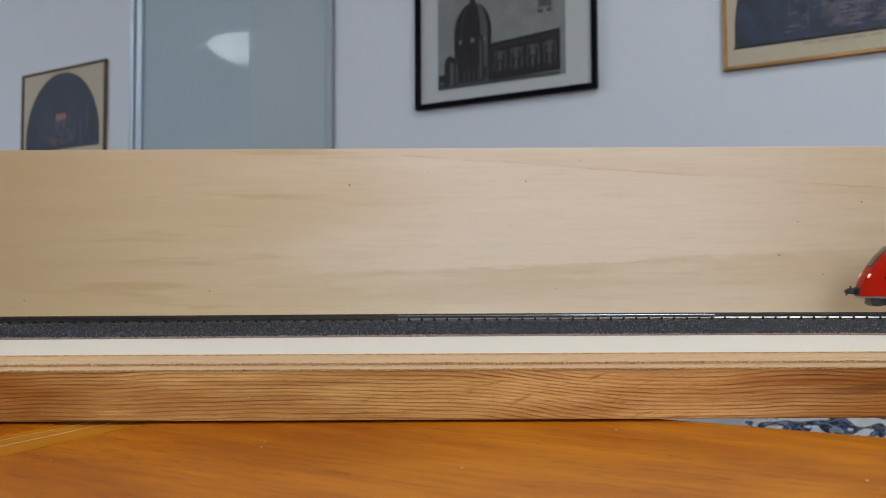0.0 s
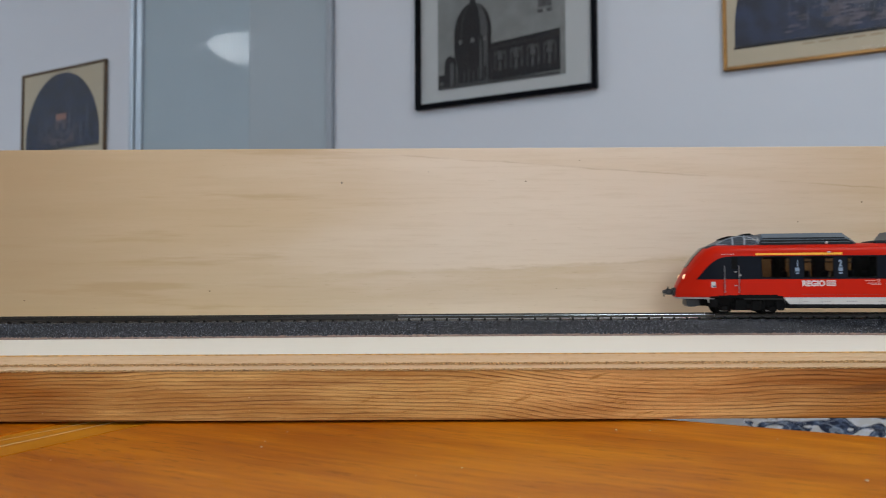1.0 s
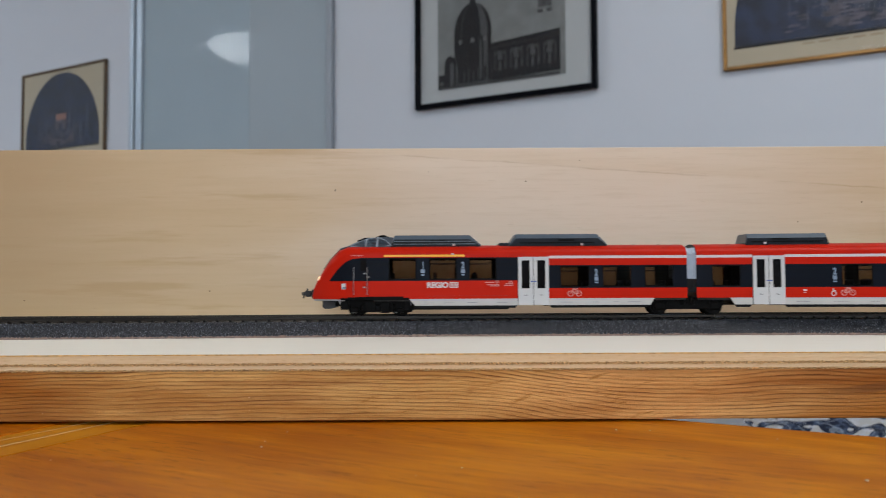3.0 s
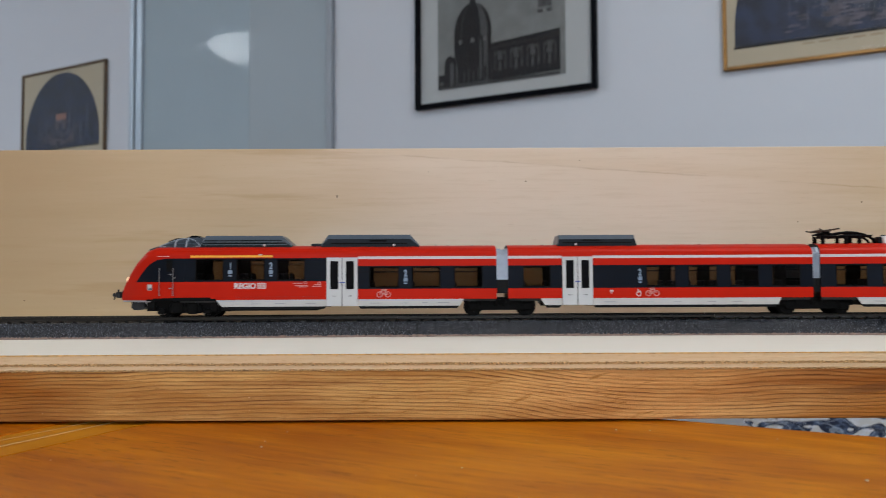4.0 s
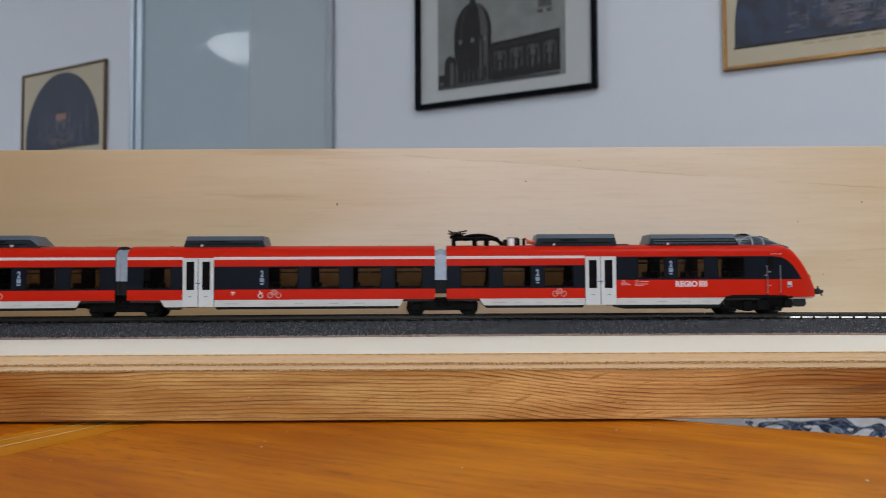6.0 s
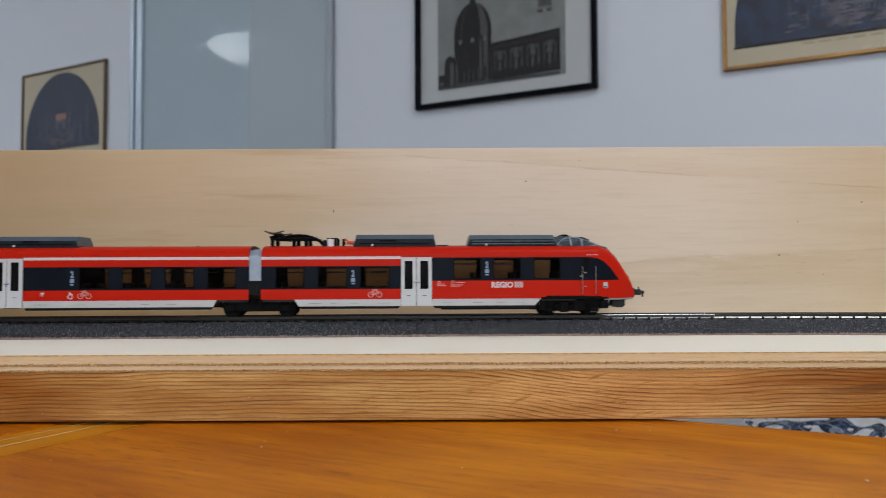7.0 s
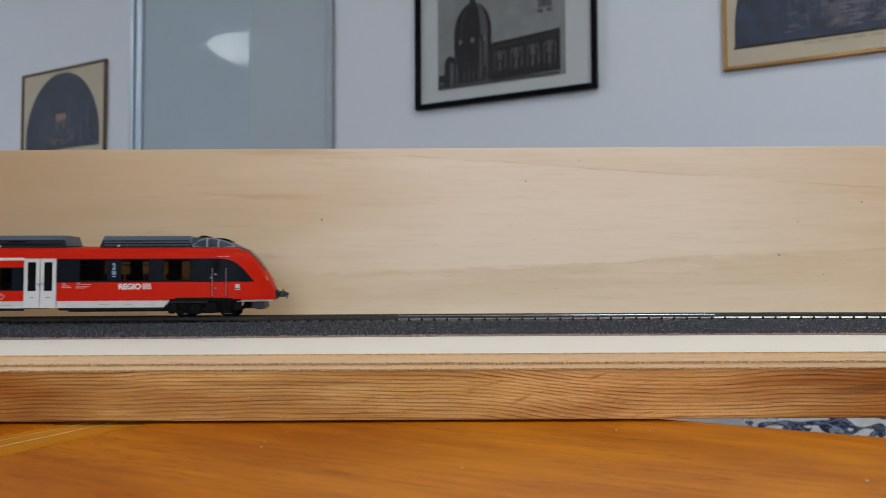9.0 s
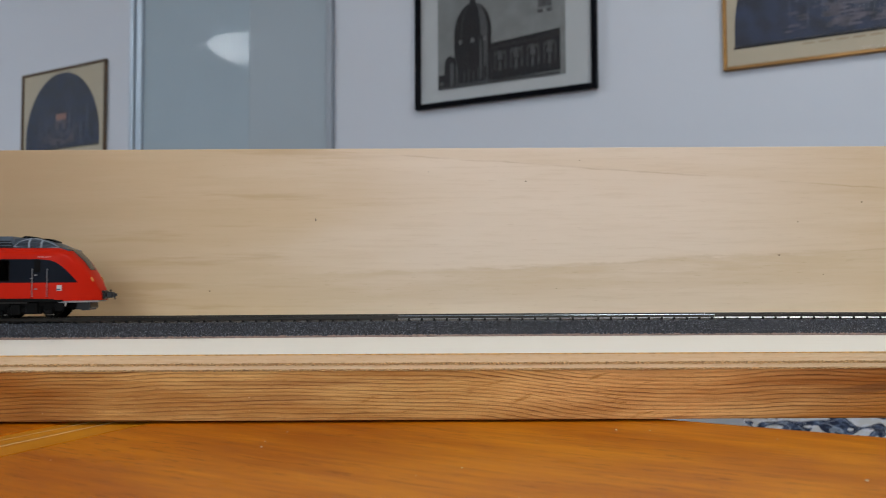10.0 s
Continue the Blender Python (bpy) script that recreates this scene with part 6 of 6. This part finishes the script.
def dome_print():
    """A black-framed engraving of a great domed church with an arcaded nave."""
    z0 = 0.470
    pic, lay = picture_frame("framed_engraving", "black-framed grey engraving of a domed church", 0.375, 0.821, z0, 1.05, 0.013, M_BLACKFRAME, M_MOUNT_PALE)
    L, R, B = 0.059, 0.3745, 0.043
    lay("sheet", [rect(L, R, B, 0.53)], 1, M_ETCH_SKY, "grey printed sheet")
    c = 0.158
    roof = [(c + 0.040, B + 0.006), (R - 0.012, B + 0.010), (R - 0.012, 0.147), (c + 0.040, 0.137)]
    lay("nave", [roof], 2, M_ETCH_DARK)
    lay("chapel", [arch_shape(L + 0.018, L + 0.048, B + 0.004, 0.122, 0.05), rect(L + 0.002, L + 0.020, B + 0.004, 0.078)], 3, M_ETCH_DARK)
    lay("chapel_light", [arch_shape(L + 0.033, L + 0.043, B + 0.008, 0.104, 0.04), rect(L + 0.005, L + 0.016, B + 0.010, 0.060)], 4, M_ETCH_MID)
    bays, inner, panels, lights = [], [], [], []
    for i in range(4):
        a = c + 0.047 + i * 0.0396
        rise = 0.0022 * i
        bays.append(arch_shape(a, a + 0.030, B + 0.030, 0.116 + rise, 0.042, 12))
        inner.append(arch_shape(a + 0.004, a + 0.026, B + 0.030, 0.107 + rise, 0.036, 12))
        panels.append([(a + 0.008, B + 0.052), (a + 0.022, B + 0.052), (a + 0.019, 0.108 + rise), (a + 0.015, 0.114 + rise), (a + 0.011, 0.108 + rise)])
        lights.append(rect(a + 0.0125, a + 0.0175, B + 0.026, B + 0.047))
    lay("arcade", bays, 3, M_ETCH_SHADE)
    lay("arcade_depth", inner, 4, M_ETCH_DARK)
    lay("gable", panels, 5, M_ETCH_MID)
    lay("window_row", lights, 6, M_ETCH_MID)
    lay("cornice", [[(c + 0.040, 0.1235), (R - 0.012, 0.132), (R - 0.012, 0.1335), (c + 0.040, 0.125)], rect(L + 0.002, R - 0.012, B + 0.001, B + 0.006)], 6, M_ETCH_SHADE)
    # drum and dome, lit from the right
    lay("drum", [rect(c - 0.054, c + 0.040, B + 0.008, 0.160)], 4, M_ETCH_DARK)
    dome = [(c - 0.055, 0.158), (c + 0.042, 0.158)] + [(c - 0.0065 + 0.0485 * math.cos(t), 0.158 + 0.082 * math.sin(t) ** 0.92) for t in [i * math.pi / 22 for i in range(1, 22)]]
    lay("dome", [dome], 5, M_ETCH_DARK, "dark engraved dome")
    sunny = []
    for i in range(9):
        t, q = i / 9 * math.pi / 2, (i + 1) / 9 * math.pi / 2
        sunny.append([(c + 0.014 * math.cos(t), 0.158 + 0.080 * math.sin(t)), (c + 0.032 * math.cos(t), 0.158 + 0.080 * math.sin(t)),
                      (c + 0.032 * math.cos(q), 0.158 + 0.080 * math.sin(q)), (c + 0.014 * math.cos(q), 0.158 + 0.080 * math.sin(q))])
    lay("dome_light", sunny, 6, M_ETCH_MID)
    lay("dome_rib", [[(p[0] - 0.007, p[1]), (p[0] - 0.005, p[1]), (n[0] - 0.005, n[1]), (n[0] - 0.007, n[1])] for p, n in
                     [((c - 0.030 * math.cos(i * 0.19), 0.160 + 0.078 * math.sin(i * 0.19)), (c - 0.030 * math.cos(i * 0.19 + 0.19), 0.160 + 0.078 * math.sin(i * 0.19 + 0.19))) for i in range(8)]], 6, M_ETCH_SHADE)
    lay("sunlit_pier", [rect(c + 0.012, c + 0.017, B + 0.014, 0.150), rect(c + 0.022, c + 0.032, B + 0.010, 0.155), arch_shape(c - 0.050, c - 0.045, B + 0.010, 0.100, 0.03, 6)], 7, M_ETCH_MID)
    lay("pier_niche", [arch_shape(c + 0.0235, c + 0.0295, B + 0.014, 0.086, 0.03, 8)], 8, M_ETCH_DARK)
    lay("drum_window", [[(a + 0.0055 * math.cos(k * 0.785), 0.150 + 0.0055 * math.sin(k * 0.785)) for k in range(8)] for a in (c - 0.037, c - 0.006, c + 0.026)], 9, M_ETCH_PALE)
    lay("lantern", [rect(c - 0.013, c + 0.001, 0.236, 0.272), [(c - 0.017, 0.272), (c + 0.005, 0.272), (c - 0.006, 0.315)]], 6, M_ETCH_DARK)
    lay("lower_wall", [rect(c - 0.030 + 0.012 * i, c - 0.027 + 0.012 * i, B + 0.010, B + 0.034 + 0.006 * (i % 2)) for i in range(4)], 6, M_ETCH_SHADE)
    lay("escutcheon", [arch_shape(R - 0.062, R - 0.030, 0.20, 0.25, 0.02, 8), rect(R - 0.064, R - 0.05, 0.188, 0.196), rect(R - 0.042, R - 0.03, 0.188, 0.196)], 3, M_ETCH_MID)


arch_picture("arched_landscape_picture", "brown-framed picture of a dark arched landscape on cream mount", 1.937, 2.358, 0.452, 0.762, M_BROWNFRAME)
arch_picture("arched_view_picture", "gilt-framed dark blue arched view on a cream mount", -0.344, 0.124, 0.472, 0.830, M_GOLD)
dome_print()


def ceiling_lamp(name, x, y, label, glow):
    lamp = empty(name, Matrix.Translation((x, y, CEILING_Z)))
    tagged(lamp, label, "ceiling lamp", "ceiling lamps")
    bm = bmesh.new()
    bmesh.ops.create_cone(bm, cap_ends=True, segments=40, radius1=0.36, radius2=0.36, depth=0.02, matrix=Matrix.Translation((0, 0, -0.0105)))
    part("base_ring", bm, M_ALU, lamp)
    bm = bmesh.new()
    bmesh.ops.create_uvsphere(bm, u_segments=40, v_segments=16, radius=0.35)
    bmesh.ops.delete(bm, geom=[v for v in bm.verts if v.co.z > 0.001], context="VERTS")
    for v in bm.verts:
        v.co.z = v.co.z * 0.28 - 0.021
    part("diffuser", bm, glow, lamp, "lit white opal dome", True)
    return lamp


ceiling_lamp("ceiling_lamp", -3.785, 0.645, "lit round opal dome lamp at the far end of the ceiling", M_DIFFUSER_FAR)
# added out of view for more light from above, modelled on the far lamp
ceiling_lamp("ceiling_lamp", 0.74, -0.30, "added unseen opal dome lamp that lights the table from above", M_DIFFUSER)


def build_chair():
    chair = empty("upholstered_chair", ROOM @ Matrix.Translation((-0.16, -1.05, FLOOR_Z)))
    tagged(chair, "upholstered chair in white fabric with dark blue leaf print", "chair")
    bm = bmesh.new()
    box(bm, -0.235, 0.235, -0.02, 0.44, 0.40, 0.49, 0.03, segs=3)
    part("seat", bm, M_FABRIC, chair, smooth=True)
    bm = bmesh.new()
    box(bm, -0.235, 0.235, -0.085, -0.022, 0.44, 0.86, 0.028, segs=3)
    part("backrest", bm, M_FABRIC, chair, smooth=True)
    for x in (-0.21, 0.165):
        for y in (-0.06, 0.37):
            bm = bmesh.new()
            box(bm, x, x + 0.045, y, y + 0.045, 0.0, 0.42, 0.005)
            part("leg", bm, M_CHAIRWOOD, chair)


build_chair()


def build_window():
    win = empty("window_1", ROOM)
    tagged(win, "white framed window with two panes", "window", kind="structure")
    y0, y1 = -BACK_AT + 0.07, -BACK_AT + 0.115
    mid = (WIN_U0 + WIN_U1) / 2
    for a, b, c, d in ((WIN_U0, WIN_U0 + 0.05, WIN_Z0, WIN_Z1), (WIN_U1 - 0.05, WIN_U1, WIN_Z0, WIN_Z1), (mid - 0.03, mid + 0.03, WIN_Z0 + 0.05, WIN_Z1 - 0.05),
                       (WIN_U0 + 0.05, WIN_U1 - 0.05, WIN_Z0, WIN_Z0 + 0.05), (WIN_U0 + 0.05, WIN_U1 - 0.05, WIN_Z1 - 0.05, WIN_Z1)):
        bm = bmesh.new()
        box(bm, a + 0.001, b - 0.001, y0, y1, c + 0.001, d - 0.001, 0.003)
        part("window_frame", bm, M_CEIL, win)
    for a, b in ((WIN_U0 + 0.05, mid - 0.03), (mid + 0.03, WIN_U1 - 0.05)):
        bm = bmesh.new()
        bm.faces.new([bm.verts.new((u, (y0 + y1) / 2, z)) for u, z in ((a, WIN_Z0 + 0.05), (b, WIN_Z0 + 0.05), (b, WIN_Z1 - 0.05), (a, WIN_Z1 - 0.05))])
        p = part("pane", bm, M_PICTURE_GLASS, win)
        p.visible_shadow = False


build_window()


def board_marks():
    """Pin knots and small dents in the backing board's face."""
    board = bpy.data.objects["backing_board"]
    mark = material("pin_knot_brown", (0.16, 0.09, 0.045), 0.8)
    for x, z, r in ((-0.2885, 0.0505, 0.00042), (-0.1610, 0.0565, 0.00045), (0.2320, 0.0795, 0.0006), (0.2900, 0.1160, 0.0005), (0.2455, 0.1025, 0.0004), (0.0575, 0.1315, 0.0004),
                    (0.0950, 0.1460, 0.0003), (0.0780, 0.0570, 0.0003), (0.2620, 0.0660, 0.0003), (-0.0100, 0.1385, 0.0003)):
        bm = bmesh.new()
        bmesh.ops.create_uvsphere(bm, u_segments=10, v_segments=6, radius=1, matrix=Matrix.Translation((x, 0.0003, z)) @ Matrix.Diagonal((r * 1.5, 0.00012, r * 0.8, 1)))
        part("pin_knot", bm, mark, board)


board_marks()


def build_insect():
    """A tiny dark fly that crawls over the backing board."""
    fly = empty("small_fly")
    tagged(fly, "tiny dark fly crawling on the plywood backing board", "insect")
    dark = material("fly_brown", (0.05, 0.035, 0.028), 0.6)
    for name, c, s in (("abdomen", (0, -0.0005, -0.00045), (0.00030, 0.00026, 0.00055)), ("thorax", (0, -0.0005, 0.0002), (0.00028, 0.00026, 0.00034)), ("head", (0, -0.0005, 0.00062), (0.0002, 0.0002, 0.0002))):
        bm = bmesh.new()
        bmesh.ops.create_uvsphere(bm, u_segments=10, v_segments=8, radius=1, matrix=Matrix.Translation(c) @ Matrix.Diagonal((*s, 1)))
        part(name, bm, dark, fly, smooth=True)
    for side in (-1, 1):
        for k in range(3):
            bm = bmesh.new()
            z = 0.00035 - 0.0003 * k
            rod(bm, (side * 0.0001, -0.0004, z), (side * 0.0005, -0.0005, z + 0.0001), 0.00005, 5)
            rod(bm, (side * 0.0005, -0.0005, z + 0.0001), (side * 0.00075, 0.0001, z - 0.0001), 0.00004, 5)
            part("leg", bm, dark, fly)
    return fly


FLY = build_insect()


# ---- what moves ----
# place of the first joint along the line, seconds and metres
JOINT = [(0, 0.4755), (0.5, 0.4210), (1, 0.3666), (1.5, 0.3112), (2, 0.2558), (2.5, 0.2014), (4, 0.0329), (4.5, -0.0235), (5, -0.0791), (5.5, -0.1346), (7, -0.2973),
         (7.5, -0.3512), (8, -0.4054), (8.5, -0.4597), (9, -0.5135), (9.5, -0.5650), (10, -0.6175)]
CRAWL = [(0, -0.0645, 0.1295), (0.7, -0.068, 0.1307), (1.4, -0.0719, 0.1311), (2.1, -0.0738, 0.1303), (2.7, -0.0746, 0.1276), (3.8, -0.0734, 0.1221), (4.4, -0.073, 0.1206), (5.0, -0.0734, 0.1186), (5.6, -0.073, 0.1174), (6.8, -0.0745, 0.1124), (7.4, -0.0784, 0.1101), (8.0, -0.0808, 0.1085), (8.6, -0.0827, 0.1062), (9.2, -0.0842, 0.1054), (9.6, -0.0862, 0.1054), (10, -0.0878, 0.1054)]


def joint_at(t):
    return float(np.interp(t, [r[0] for r in JOINT], [r[1] for r in JOINT]))


def car_pose(s_from, s_to, s_origin_is_from=True):
    """A car carried by the line at two places; its x axis runs from the left one to the right one."""
    a, b = Vector(along(s_from)[:2]), Vector(along(s_to)[:2])
    d = b - a
    o = a if s_origin_is_from is True else (b if s_origin_is_from is False else (a + b) / 2)
    return Matrix.Translation((o.x, o.y, RAIL_Z + 0.0006)) @ Matrix.Rotation(math.atan2(d.y, d.x), 4, "Z")


def motions():
    times = [i * 0.25 for i in range(41)]
    for car, pick in ((FRONT, lambda j: car_pose(j + 0.0017 - 0.1855, j + 0.0017, False)),
                      (MIDDLE, lambda j: car_pose(j + 0.0010, j + 0.1880, None)),
                      (REAR, lambda j: car_pose(j + 0.1872, j + 0.1872 + 0.1855, True))):
        walk(car.root, [(t, pick(joint_at(t))) for t in times])
    walk(FLY, [(t, Matrix.Translation((x, BACK_FACE, z))) for t, x, z in CRAWL])
    for wheel, u in WHEELS:
        spin = [(i / 20, Matrix.Translation((u, 0, 0.0041)) @ Matrix.Rotation((joint_at(i / 20) - joint_at(0)) / 0.0047, 4, "Y")) for i in range(201)]
        walk(wheel, spin)


motions()
